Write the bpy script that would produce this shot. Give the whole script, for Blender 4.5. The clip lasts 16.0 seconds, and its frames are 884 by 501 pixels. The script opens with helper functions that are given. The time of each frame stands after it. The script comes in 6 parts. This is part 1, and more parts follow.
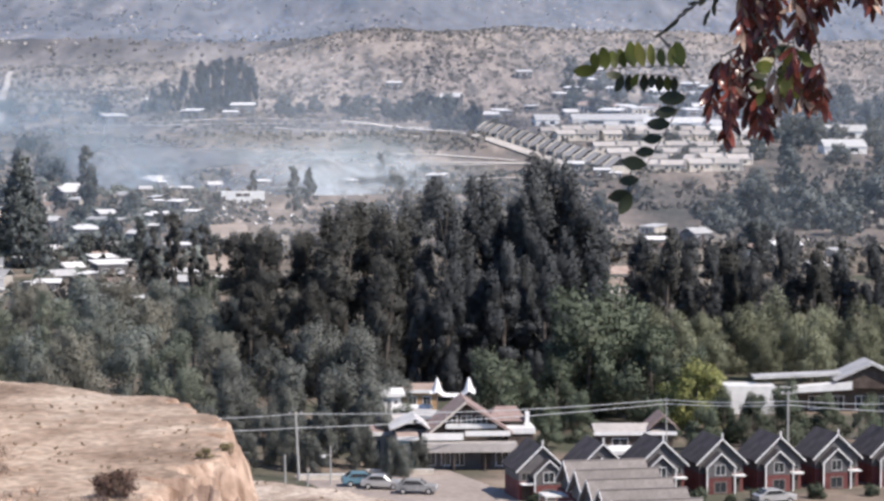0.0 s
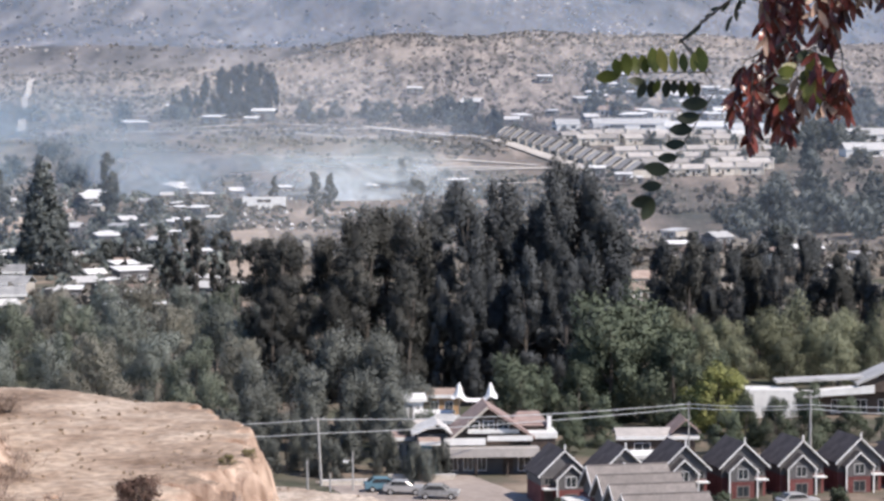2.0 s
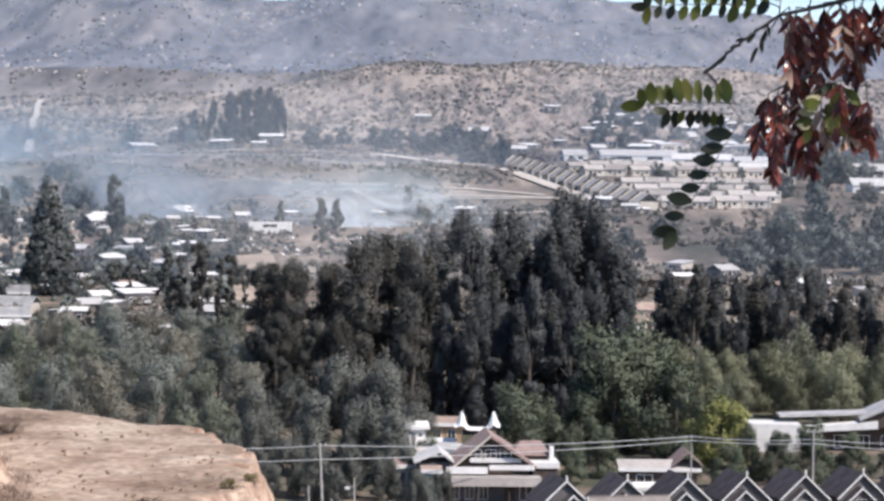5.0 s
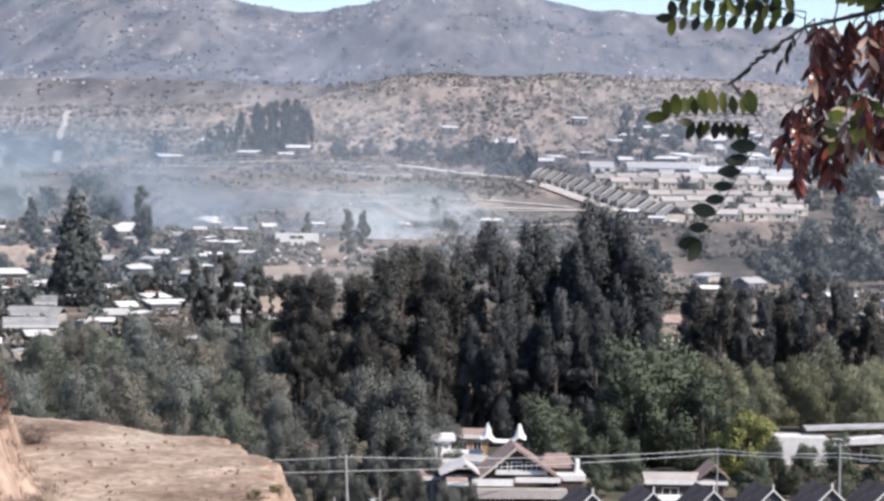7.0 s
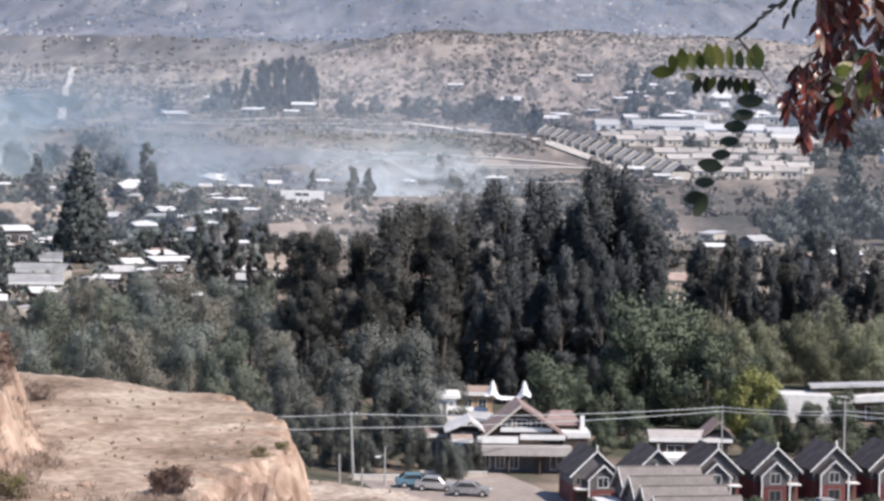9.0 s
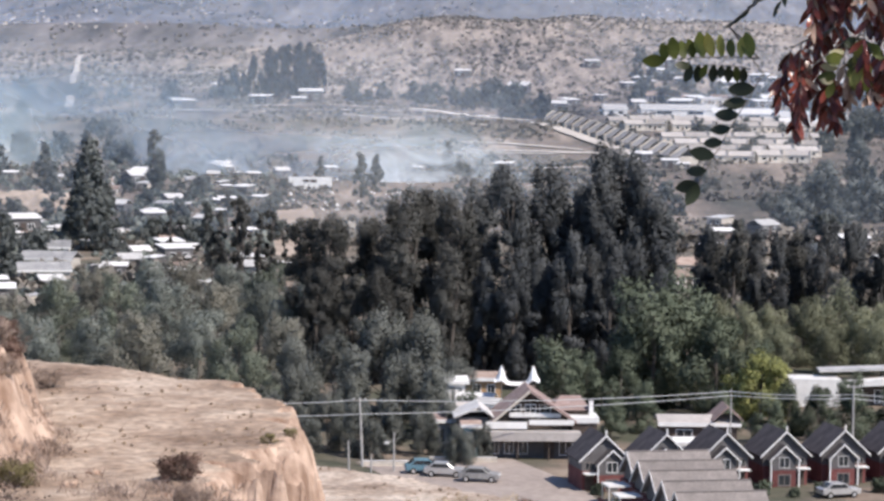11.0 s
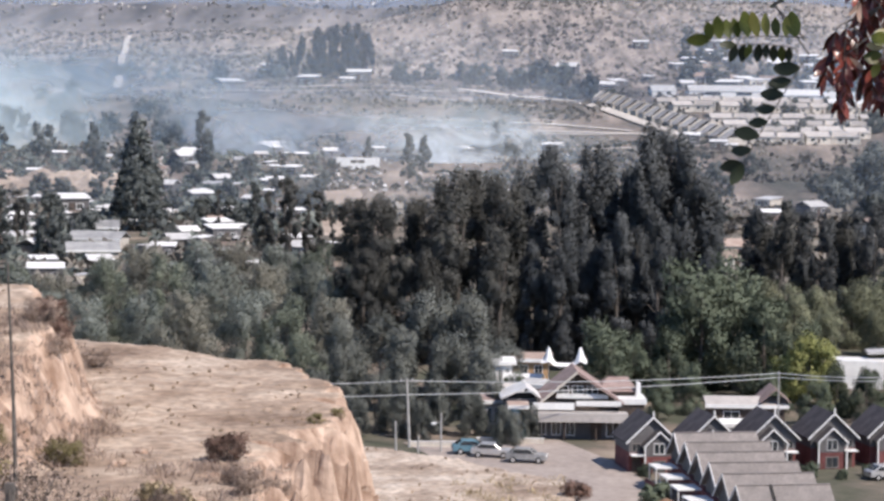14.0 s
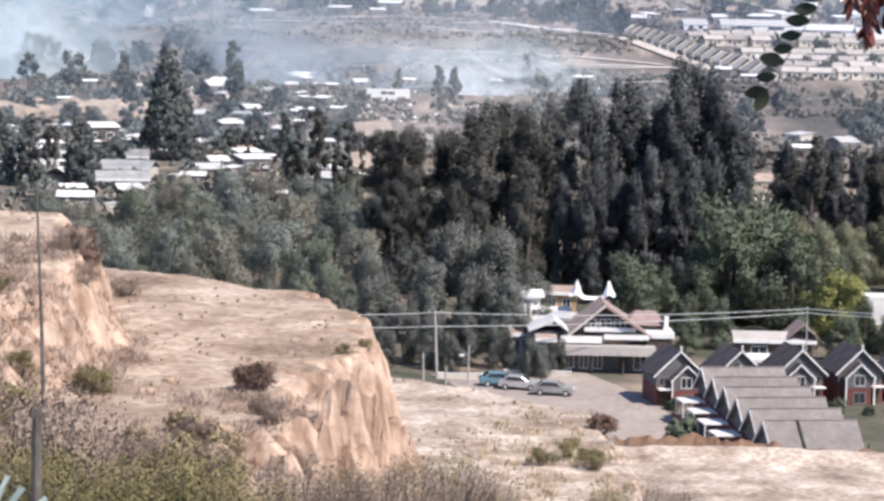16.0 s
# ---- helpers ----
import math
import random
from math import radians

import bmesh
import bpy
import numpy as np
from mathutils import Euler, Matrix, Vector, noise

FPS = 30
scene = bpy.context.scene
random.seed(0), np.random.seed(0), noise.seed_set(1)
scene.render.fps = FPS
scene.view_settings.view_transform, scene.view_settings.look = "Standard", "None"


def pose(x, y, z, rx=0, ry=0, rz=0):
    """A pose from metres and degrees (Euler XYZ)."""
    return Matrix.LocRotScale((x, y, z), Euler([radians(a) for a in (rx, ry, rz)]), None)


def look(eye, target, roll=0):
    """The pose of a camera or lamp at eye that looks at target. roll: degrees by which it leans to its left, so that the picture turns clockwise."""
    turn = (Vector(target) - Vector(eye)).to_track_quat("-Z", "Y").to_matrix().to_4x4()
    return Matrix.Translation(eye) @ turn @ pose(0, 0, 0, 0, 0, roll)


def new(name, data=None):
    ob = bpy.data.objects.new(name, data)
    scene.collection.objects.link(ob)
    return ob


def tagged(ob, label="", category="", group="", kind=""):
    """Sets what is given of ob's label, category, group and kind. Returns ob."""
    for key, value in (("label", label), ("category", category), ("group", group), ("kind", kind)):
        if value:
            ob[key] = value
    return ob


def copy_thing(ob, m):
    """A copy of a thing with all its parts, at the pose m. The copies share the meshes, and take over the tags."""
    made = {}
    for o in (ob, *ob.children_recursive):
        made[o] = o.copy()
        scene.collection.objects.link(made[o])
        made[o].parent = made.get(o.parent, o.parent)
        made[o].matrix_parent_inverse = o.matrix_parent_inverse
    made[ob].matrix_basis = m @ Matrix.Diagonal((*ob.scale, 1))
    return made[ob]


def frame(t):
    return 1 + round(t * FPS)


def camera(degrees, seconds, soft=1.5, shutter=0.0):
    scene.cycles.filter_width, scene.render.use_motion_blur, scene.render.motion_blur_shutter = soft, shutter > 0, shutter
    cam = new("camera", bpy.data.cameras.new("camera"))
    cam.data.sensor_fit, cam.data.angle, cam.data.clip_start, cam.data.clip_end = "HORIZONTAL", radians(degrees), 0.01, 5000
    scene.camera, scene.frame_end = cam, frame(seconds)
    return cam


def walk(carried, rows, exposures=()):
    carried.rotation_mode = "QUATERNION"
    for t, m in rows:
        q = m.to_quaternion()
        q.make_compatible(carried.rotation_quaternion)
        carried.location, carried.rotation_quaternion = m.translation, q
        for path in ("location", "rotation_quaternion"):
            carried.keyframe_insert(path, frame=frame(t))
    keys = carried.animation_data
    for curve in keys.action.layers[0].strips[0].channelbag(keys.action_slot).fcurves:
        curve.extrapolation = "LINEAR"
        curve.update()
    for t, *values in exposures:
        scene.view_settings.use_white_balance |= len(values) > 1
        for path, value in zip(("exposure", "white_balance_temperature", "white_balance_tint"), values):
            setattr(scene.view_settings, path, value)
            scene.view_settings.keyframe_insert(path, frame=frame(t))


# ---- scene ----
# ---------------------------------------------------------------- camera
cam = camera(20.0, 16.0, soft=2.9)


def view(x, z, tilt, turn, roll):
    return pose(x, 0, z, tilt, 0, turn) @ pose(0, 0, 0, 0, 0, roll)


PATH = [
    (0, view(0.000, 40.000, 86.560, -0.000, -0.00)),
    (0.5, view(-0.012, 40.000, 86.561, 0.199, -0.22)),
    (1, view(-0.006, 40.002, 86.527, 0.483, -0.20)),
    (1.5, view(-0.003, 40.001, 86.640, 0.662, -0.21)),
    (2, view(-0.003, 40.003, 86.676, 0.488, -0.26)),
    (2.5, view(-0.004, 40.002, 86.759, 0.578, -0.17)),
    (3, view(-0.006, 40.003, 87.064, 0.234, -0.14)),
    (3.2, view(-0.007, 40.004, 87.156, 0.378, -0.28)),
    (4.25, view(-0.024, 40.000, 87.243, 0.503, 0.27)),
    (5.3, view(-0.041, 39.998, 87.330, 0.627, 0.82)),
    (5.5, view(-0.047, 39.996, 87.116, 0.749, 0.67)),
    (6, view(-0.045, 39.992, 87.285, 0.227, 0.85)),
    (6.5, view(-0.036, 39.992, 87.217, 0.547, 0.79)),
    (7, view(-0.028, 39.997, 87.580, 1.223, 0.91)),
    (7.5, view(-0.021, 39.993, 87.773, 0.810, 1.01)),
    (8, view(-0.020, 40.000, 87.897, 0.715, 0.88)),
    (8.5, view(-0.030, 39.992, 87.117, 0.914, 1.10)),
    (9, view(-0.029, 39.992, 86.605, 1.327, 0.98)),
    (9.5, view(-0.017, 39.997, 86.492, 1.405, 0.86)),
    (9.7, view(-0.010, 39.999, 86.294, 1.419, 0.74)),
    (10.75, view(-0.002, 40.000, 86.280, 1.492, 0.69)),
    (11.8, view(0.006, 39.999, 86.267, 1.566, 0.65)),
    (12, view(0.006, 39.999, 86.306, 1.519, 0.70)),
    (12.5, view(0.009, 39.997, 86.444, 2.007, 0.78)),
    (13, view(0.006, 40.003, 86.274, 1.636, 0.77)),
    (13.5, view(0.005, 39.997, 86.321, 2.164, 0.82)),
    (14, view(0.007, 39.997, 85.825, 2.596, 0.74)),
    (14.5, view(0.012, 39.993, 85.247, 2.792, 0.52)),
    (15, view(0.025, 39.989, 85.487, 2.982, 0.62)),
    (15.5, view(0.032, 39.988, 85.150, 3.018, 0.54)),
    (16, view(0.019, 39.982, 84.265, 3.237, 1.23)),
]
walk(cam, PATH, [(0.0, 0.42, 6620, 14), (13.5, 0.42, 6620, 14), (14.5, 0.44, 6620, 14), (15.0, 0.58, 6620, 14), (15.5, 0.61, 6620, 14), (16.0, 0.66, 6620, 14)])

# ---------------------------------------------------------------- light
SUN_EL, SUN_AZ = 50.0, 127.0     # degrees above the horizon; clockwise from +y
world = bpy.data.worlds.new("world")
scene.world = world
world.use_nodes = True
wn = world.node_tree
wn.nodes.clear()
sky = wn.nodes.new("ShaderNodeTexSky")
sky.sky_type = 'NISHITA'
sky.sun_disc = False
sky.sun_elevation, sky.sun_rotation = radians(SUN_EL), radians(SUN_AZ)
sky.altitude, sky.air_density, sky.dust_density = 2500, 1.0, 0.1
sky.ozone_density = 2.0
wbg = wn.nodes.new("ShaderNodeBackground")
wbg.inputs["Strength"].default_value = 0.125
wout = wn.nodes.new("ShaderNodeOutputWorld")
wn.links.new(sky.outputs[0], wbg.inputs[0])
wn.links.new(wbg.outputs[0], wout.inputs[0])
sun = new("sun", bpy.data.lights.new("sun", 'SUN'))
sun.data.energy, sun.data.angle, sun.data.color = 4.3, radians(0.53), (1.0, 0.93, 0.84)
ce, ca = radians(SUN_EL), radians(SUN_AZ)
sun.matrix_world = look((60 * math.sin(ca) * math.cos(ce), 60 * math.cos(ca) * math.cos(ce), 60 * math.sin(ce) + 40), (0, 0, 40))

# ---------------------------------------------------------------- materials
def rgb(c):
    return (c[0], c[1], c[2], 1.0)


def mat(name, cols, scale=1.0, rough=0.9, bump=0.0, bscale=None, random_amt=0.0, island=0.0, metal=0.0, fine=0.0, spec=0.3, translucent=0.0, coords='Object'):
    """Principled surface: a colour ramp over two sizes of noise, with fine relief; metres in object space."""
    m = bpy.data.materials.new(name)
    m.use_nodes = True
    t = m.node_tree
    N, L = t.nodes, t.links
    p = N["Principled BSDF"]
    p.inputs["Roughness"].default_value = rough
    p.inputs["Metallic"].default_value = metal
    p.inputs["Specular IOR Level"].default_value = spec
    tc = N.new("ShaderNodeTexCoord")
    if coords == 'World':
        geo = N.new("ShaderNodeNewGeometry")
        vec = geo.outputs["Position"]
    else:
        vec = tc.outputs["Object"]
    n1 = N.new("ShaderNodeTexNoise")
    n1.inputs["Scale"].default_value = scale
    n1.inputs["Detail"].default_value = 6
    n1.inputs["Roughness"].default_value = 0.62
    L.new(vec, n1.inputs["Vector"])
    ramp = N.new("ShaderNodeValToRGB")
    e = ramp.color_ramp.elements
    lo, hi = 0.33, 0.67
    for i, c in enumerate(cols):
        pos = lo + (hi - lo) * i / max(1, len(cols) - 1)
        if i < 2 and i < len(e):
            e[i].position, e[i].color = pos, rgb(c)
        else:
            k = e.new(pos)
            k.color = rgb(c)
    L.new(n1.outputs["Fac"], ramp.inputs[0])
    col = ramp.outputs[0]
    if fine > 0:
        n2 = N.new("ShaderNodeTexNoise")
        n2.inputs["Scale"].default_value = scale * 9.3
        n2.inputs["Detail"].default_value = 5
        L.new(vec, n2.inputs["Vector"])
        mr = N.new("ShaderNodeMapRange")
        mr.inputs["From Min"].default_value, mr.inputs["From Max"].default_value = 0.3, 0.7
        mr.inputs["To Min"].default_value, mr.inputs["To Max"].default_value = 1 - fine, 1 + fine * 0.6
        L.new(n2.outputs["Fac"], mr.inputs["Value"])
        mx = N.new("ShaderNodeVectorMath")
        mx.operation = 'SCALE'
        L.new(col, mx.inputs[0])
        L.new(mr.outputs[0], mx.inputs["Scale"])
        col = mx.outputs[0]
    if random_amt > 0 or island > 0:
        hs = N.new("ShaderNodeHueSaturation")
        add = N.new("ShaderNodeMath")
        add.operation = 'MULTIPLY_ADD'
        if random_amt > 0:
            oi = N.new("ShaderNodeObjectInfo")
            L.new(oi.outputs["Random"], add.inputs[0])
        else:
            add.inputs[0].default_value = 0.5
        add.inputs[1].default_value = 2 * random_amt
        add.inputs[2].default_value = 1 - random_amt
        val = add.outputs[0]
        if island > 0:
            g = N.new("ShaderNodeNewGeometry")
            add2 = N.new("ShaderNodeMath")
            add2.operation = 'MULTIPLY_ADD'
            L.new(g.outputs["Random Per Island"], add2.inputs[0])
            add2.inputs[1].default_value = 2 * island
            L.new(val, add2.inputs[2])
            sub = N.new("ShaderNodeMath")
            sub.operation = 'SUBTRACT'
            L.new(add2.outputs[0], sub.inputs[0])
            sub.inputs[1].default_value = island
            val = sub.outputs[0]
        L.new(val, hs.inputs["Value"])
        L.new(col, hs.inputs["Color"])
        col = hs.outputs[0]
    L.new(col, p.inputs["Base Color"])
    if bump > 0:
        nb = N.new("ShaderNodeTexNoise")
        nb.inputs["Scale"].default_value = bscale or scale * 6
        nb.inputs["Detail"].default_value = 6
        L.new(vec, nb.inputs["Vector"])
        b = N.new("ShaderNodeBump")
        b.inputs["Strength"].default_value = min(1.0, bump)
        b.inputs["Distance"].default_value = 0.5 / (bscale or scale * 6)
        L.new(nb.outputs["Fac"], b.inputs["Height"])
        L.new(b.outputs[0], p.inputs["Normal"])
    if translucent > 0:
        tr = N.new("ShaderNodeBsdfTranslucent")
        L.new(col, tr.inputs[0])
        ms = N.new("ShaderNodeMixShader")
        ms.inputs[0].default_value = translucent
        L.new(p.outputs[0], ms.inputs[1])
        L.new(tr.outputs[0], ms.inputs[2])
        L.new(ms.outputs[0], N["Material Output"].inputs[0])
    return m


def ground_mat():
    """Land cover along the valley: soil and dry grass, then a tan scrub hill, then mountains greyed for distance haze.
    """
    m = bpy.data.materials.new("dry_ground")
    m.use_nodes = True
    N, L = m.node_tree.nodes, m.node_tree.links
    p = N["Principled BSDF"]
    p.inputs["Roughness"].default_value = 0.95
    p.inputs["Specular IOR Level"].default_value = 0.15
    geo = N.new("ShaderNodeNewGeometry")
    sep = N.new("ShaderNodeSeparateXYZ")
    L.new(geo.outputs["Position"], sep.inputs[0])

    def nz(scale, detail=6, rough=0.65, squash=None):
        n = N.new("ShaderNodeTexNoise")
        n.inputs["Scale"].default_value = scale
        n.inputs["Detail"].default_value = detail
        n.inputs["Roughness"].default_value = rough
        if squash:
            mp = N.new("ShaderNodeMapping")
            mp.inputs["Scale"].default_value = squash
            L.new(geo.outputs["Position"], mp.inputs["Vector"])
            L.new(mp.outputs[0], n.inputs["Vector"])
        else:
            L.new(geo.outputs["Position"], n.inputs["Vector"])
        return n.outputs["Fac"]

    def ramp(fac, stops):
        r = N.new("ShaderNodeValToRGB")
        e = r.color_ramp.elements
        for i, (pos, c) in enumerate(stops):
            k = e[i] if i < 2 else e.new(pos)
            k.position, k.color = pos, rgb(c)
        L.new(fac, r.inputs[0])
        return r.outputs[0]

    def mix(fac, a, b):
        x = N.new("ShaderNodeMix")
        x.data_type = 'RGBA'
        L.new(fac, x.inputs["Factor"])
        L.new(a, x.inputs["A"])
        L.new(b, x.inputs["B"])
        return x.outputs["Result"]

    def between(lo, hi, wob):
        w = N.new("ShaderNodeMath")
        w.operation = 'MULTIPLY_ADD'
        L.new(nz(0.004, 4), w.inputs[0])
        w.inputs[1].default_value = wob
        L.new(sep.outputs["Y"], w.inputs[2])
        r = N.new("ShaderNodeMapRange")
        r.inputs["From Min"].default_value, r.inputs["From Max"].default_value = lo + wob / 2, hi + wob / 2
        L.new(w.outputs[0], r.inputs["Value"])
        return r.outputs[0]

    near = ramp(nz(0.06), [(0.38, (0.08, 0.085, 0.06)), (0.5, (0.14, 0.125, 0.1)), (0.58, (0.22, 0.175, 0.14)), (0.68, (0.3, 0.25, 0.2))])
    field = ramp(nz(0.03, 9, 0.78, (1, 0.14, 1)), [(0.39, (0.08, 0.08, 0.07)), (0.48, (0.15, 0.13, 0.115)), (0.55, (0.215, 0.178, 0.152)), (0.64, (0.37, 0.315, 0.27))])
    # far ramps are set to their hazy look: distance haze is in the colours
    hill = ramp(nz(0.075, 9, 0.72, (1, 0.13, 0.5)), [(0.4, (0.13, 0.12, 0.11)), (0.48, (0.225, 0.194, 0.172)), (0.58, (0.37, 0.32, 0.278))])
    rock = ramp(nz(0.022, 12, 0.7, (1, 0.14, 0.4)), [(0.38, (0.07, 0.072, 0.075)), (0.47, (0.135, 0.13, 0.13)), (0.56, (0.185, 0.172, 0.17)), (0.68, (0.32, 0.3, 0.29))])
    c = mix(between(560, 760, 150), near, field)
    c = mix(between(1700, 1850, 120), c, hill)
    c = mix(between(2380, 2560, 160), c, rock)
    L.new(c, p.inputs["Base Color"])
    b = N.new("ShaderNodeBump")
    b.inputs["Strength"].default_value = 0.6
    b.inputs["Distance"].default_value = 3.0
    L.new(nz(0.03, 8), b.inputs["Height"])
    L.new(b.outputs[0], p.inputs["Normal"])
    return m


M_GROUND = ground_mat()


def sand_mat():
    """Sandy earth: pale on flat ground, more orange on steep faces, with streaks drawn out in height."""
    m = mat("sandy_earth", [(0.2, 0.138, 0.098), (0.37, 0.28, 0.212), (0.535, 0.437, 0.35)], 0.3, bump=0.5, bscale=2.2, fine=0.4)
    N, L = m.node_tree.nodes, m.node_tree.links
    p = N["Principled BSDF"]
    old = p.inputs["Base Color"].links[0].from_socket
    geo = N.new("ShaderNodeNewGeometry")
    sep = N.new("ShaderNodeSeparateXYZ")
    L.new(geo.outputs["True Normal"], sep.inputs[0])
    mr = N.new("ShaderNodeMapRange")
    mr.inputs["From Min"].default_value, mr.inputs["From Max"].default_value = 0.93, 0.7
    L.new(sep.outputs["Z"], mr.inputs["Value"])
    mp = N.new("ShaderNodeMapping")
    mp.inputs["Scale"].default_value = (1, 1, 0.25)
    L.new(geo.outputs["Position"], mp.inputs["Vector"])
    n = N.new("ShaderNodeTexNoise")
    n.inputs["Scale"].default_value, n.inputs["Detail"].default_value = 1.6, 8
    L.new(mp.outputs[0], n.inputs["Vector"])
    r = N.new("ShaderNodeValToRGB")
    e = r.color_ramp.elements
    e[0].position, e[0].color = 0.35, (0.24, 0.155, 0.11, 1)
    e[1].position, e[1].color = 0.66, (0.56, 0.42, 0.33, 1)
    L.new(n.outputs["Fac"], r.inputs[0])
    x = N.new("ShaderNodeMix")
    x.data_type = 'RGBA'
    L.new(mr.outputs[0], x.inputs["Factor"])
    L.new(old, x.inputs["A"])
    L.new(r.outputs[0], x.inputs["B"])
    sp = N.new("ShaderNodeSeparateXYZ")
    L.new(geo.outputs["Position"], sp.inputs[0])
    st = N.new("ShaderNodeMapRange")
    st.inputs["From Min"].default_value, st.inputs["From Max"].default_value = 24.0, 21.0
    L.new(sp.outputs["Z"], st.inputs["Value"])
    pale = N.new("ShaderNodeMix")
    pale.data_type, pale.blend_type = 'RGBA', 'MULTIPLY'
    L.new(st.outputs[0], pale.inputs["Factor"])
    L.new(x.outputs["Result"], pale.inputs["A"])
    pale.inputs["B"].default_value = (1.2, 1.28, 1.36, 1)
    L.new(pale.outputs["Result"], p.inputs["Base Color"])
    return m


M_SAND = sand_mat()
M_EUC = mat("eucalyptus_leaves", [(0.076, 0.083, 0.09), (0.128, 0.138, 0.145)], 0.12, rough=0.75, random_amt=0.18, island=0.14, translucent=0.2, spec=0.05)
M_EUCB = mat("brownish_eucalyptus_leaves", [(0.07, 0.072, 0.069), (0.116, 0.118, 0.113)], 0.12, rough=0.75, random_amt=0.18, island=0.14, translucent=0.2, spec=0.05)
M_PINE = mat("dark_pine_needles", [(0.035, 0.045, 0.055), (0.065, 0.078, 0.09)], 0.12, rough=0.8, random_amt=0.15, island=0.2, spec=0.05)
M_PALEOLIVE = mat("yellowish_olive_leaves", [(0.2, 0.215, 0.15), (0.305, 0.32, 0.23)], 0.25, rough=0.75, random_amt=0.25, island=0.13, translucent=0.35, spec=0.05)
M_OLIVEB = mat("brownish_olive_leaves", [(0.2, 0.2, 0.172), (0.295, 0.29, 0.25)], 0.25, rough=0.75, random_amt=0.25, island=0.13, translucent=0.35, spec=0.05)
M_OLIVEG = mat("dull_green_leaves", [(0.165, 0.19, 0.152), (0.24, 0.268, 0.215)], 0.25, rough=0.75, random_amt=0.25, island=0.13, translucent=0.35, spec=0.05)
M_SILVER = mat("silvery_willow_leaves", [(0.15, 0.163, 0.15), (0.225, 0.238, 0.222)], 0.25, rough=0.75, random_amt=0.2, island=0.13, translucent=0.35, spec=0.05)
M_OLIVE = mat("grey_green_leaves", [(0.195, 0.22, 0.2), (0.28, 0.305, 0.28)], 0.25, rough=0.75, random_amt=0.25, island=0.13, translucent=0.35, spec=0.05)
M_GREEN = mat("green_leaves", [(0.1, 0.124, 0.092), (0.16, 0.187, 0.138)], 0.3, rough=0.7, random_amt=0.3, island=0.13, translucent=0.2, spec=0.05)
M_LIME = mat("yellow_green_leaves", [(0.22, 0.24, 0.085), (0.33, 0.34, 0.14)], 0.4, rough=0.7, island=0.35, translucent=0.25)
# blue-grey leaf tone with distance haze put into the colour
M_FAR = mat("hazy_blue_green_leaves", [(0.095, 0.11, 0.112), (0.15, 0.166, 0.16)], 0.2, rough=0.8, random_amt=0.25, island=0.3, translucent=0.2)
M_SCRUB = mat("scrub_leaves", [(0.15, 0.14, 0.125), (0.23, 0.21, 0.185)], 0.02, rough=0.9, island=0.35, coords='World')
M_DRY = mat("dry_brown_twigs", [(0.25, 0.185, 0.15), (0.4, 0.315, 0.265)], 1.2, rough=0.9, random_amt=0.25, island=0.35, translucent=0.1)
M_DRYG = mat("dusty_olive_leaves", [(0.17, 0.15, 0.075), (0.3, 0.265, 0.13)], 1.2, rough=0.85, random_amt=0.3, island=0.2, translucent=0.2)
M_REDDRY = mat("dark_reddish_twigs", [(0.13, 0.08, 0.065), (0.25, 0.165, 0.135)], 1.2, rough=0.9, random_amt=0.2, island=0.3, translucent=0.1)
M_STRAW = mat("straw_grass", [(0.3, 0.24, 0.15), (0.45, 0.37, 0.25)], 0.8, rough=0.9, island=0.4)
M_STRAWTUFT = mat("dry_tuft_blades", [(0.25, 0.185, 0.13), (0.4, 0.315, 0.23)], 1.0, rough=0.9, island=0.3, coords='World')
M_BARK = mat("bark", [(0.08, 0.07, 0.062), (0.17, 0.15, 0.135)], 1.5, fine=0.3, bump=0.4)
M_SHEET = mat("weathered_grey_sheet", [(0.25, 0.255, 0.26), (0.4, 0.4, 0.4)], 0.4, rough=0.6, fine=0.25, random_amt=0.2)
M_WHITE = mat("white_paint", [(0.68, 0.68, 0.67), (0.82, 0.82, 0.81)], 0.8, rough=0.6, fine=0.1, random_amt=0.06)
M_ZINC = mat("pale_sheet_roof", [(0.5, 0.5, 0.5), (0.7, 0.69, 0.68)], 0.5, rough=0.5, fine=0.2, random_amt=0.25)
M_RUST = mat("rusty_sheet_roof", [(0.24, 0.17, 0.14), (0.36, 0.29, 0.25)], 0.6, rough=0.7, fine=0.25, random_amt=0.3)
M_GREYROOF = mat("grey_shingle_roof", [(0.175, 0.158, 0.15), (0.25, 0.225, 0.213)], 0.7, rough=0.85, fine=0.2, bump=0.3, bscale=9, random_amt=0.1)
M_SLATE = mat("dark_slate_roof", [(0.055, 0.049, 0.053), (0.1, 0.088, 0.092)], 0.9, rough=0.8, fine=0.2, bump=0.3, bscale=9, random_amt=0.12)
M_REDWALL = mat("dark_red_wall", [(0.13, 0.045, 0.045), (0.21, 0.08, 0.075)], 0.8, rough=0.85, fine=0.15, random_amt=0.15)
M_GREYWALL = mat("grey_siding", [(0.095, 0.092, 0.097), (0.15, 0.145, 0.148)], 0.8, rough=0.8, fine=0.12, random_amt=0.1)
M_CREAM = mat("cream_plaster", [(0.5, 0.46, 0.4), (0.66, 0.61, 0.54)], 0.6, rough=0.85, fine=0.15, random_amt=0.15)
M_TILE = mat("faded_pink_tile_roof", [(0.25, 0.18, 0.165), (0.38, 0.29, 0.265)], 0.8, rough=0.85, fine=0.25, bump=0.3)
M_TIMBER = mat("dark_timber", [(0.06, 0.045, 0.04), (0.12, 0.095, 0.08)], 1.4, rough=0.8, fine=0.2)
M_ORANGE = mat("ochre_wall", [(0.4, 0.25, 0.13), (0.52, 0.34, 0.19)], 0.7, rough=0.85, fine=0.2)
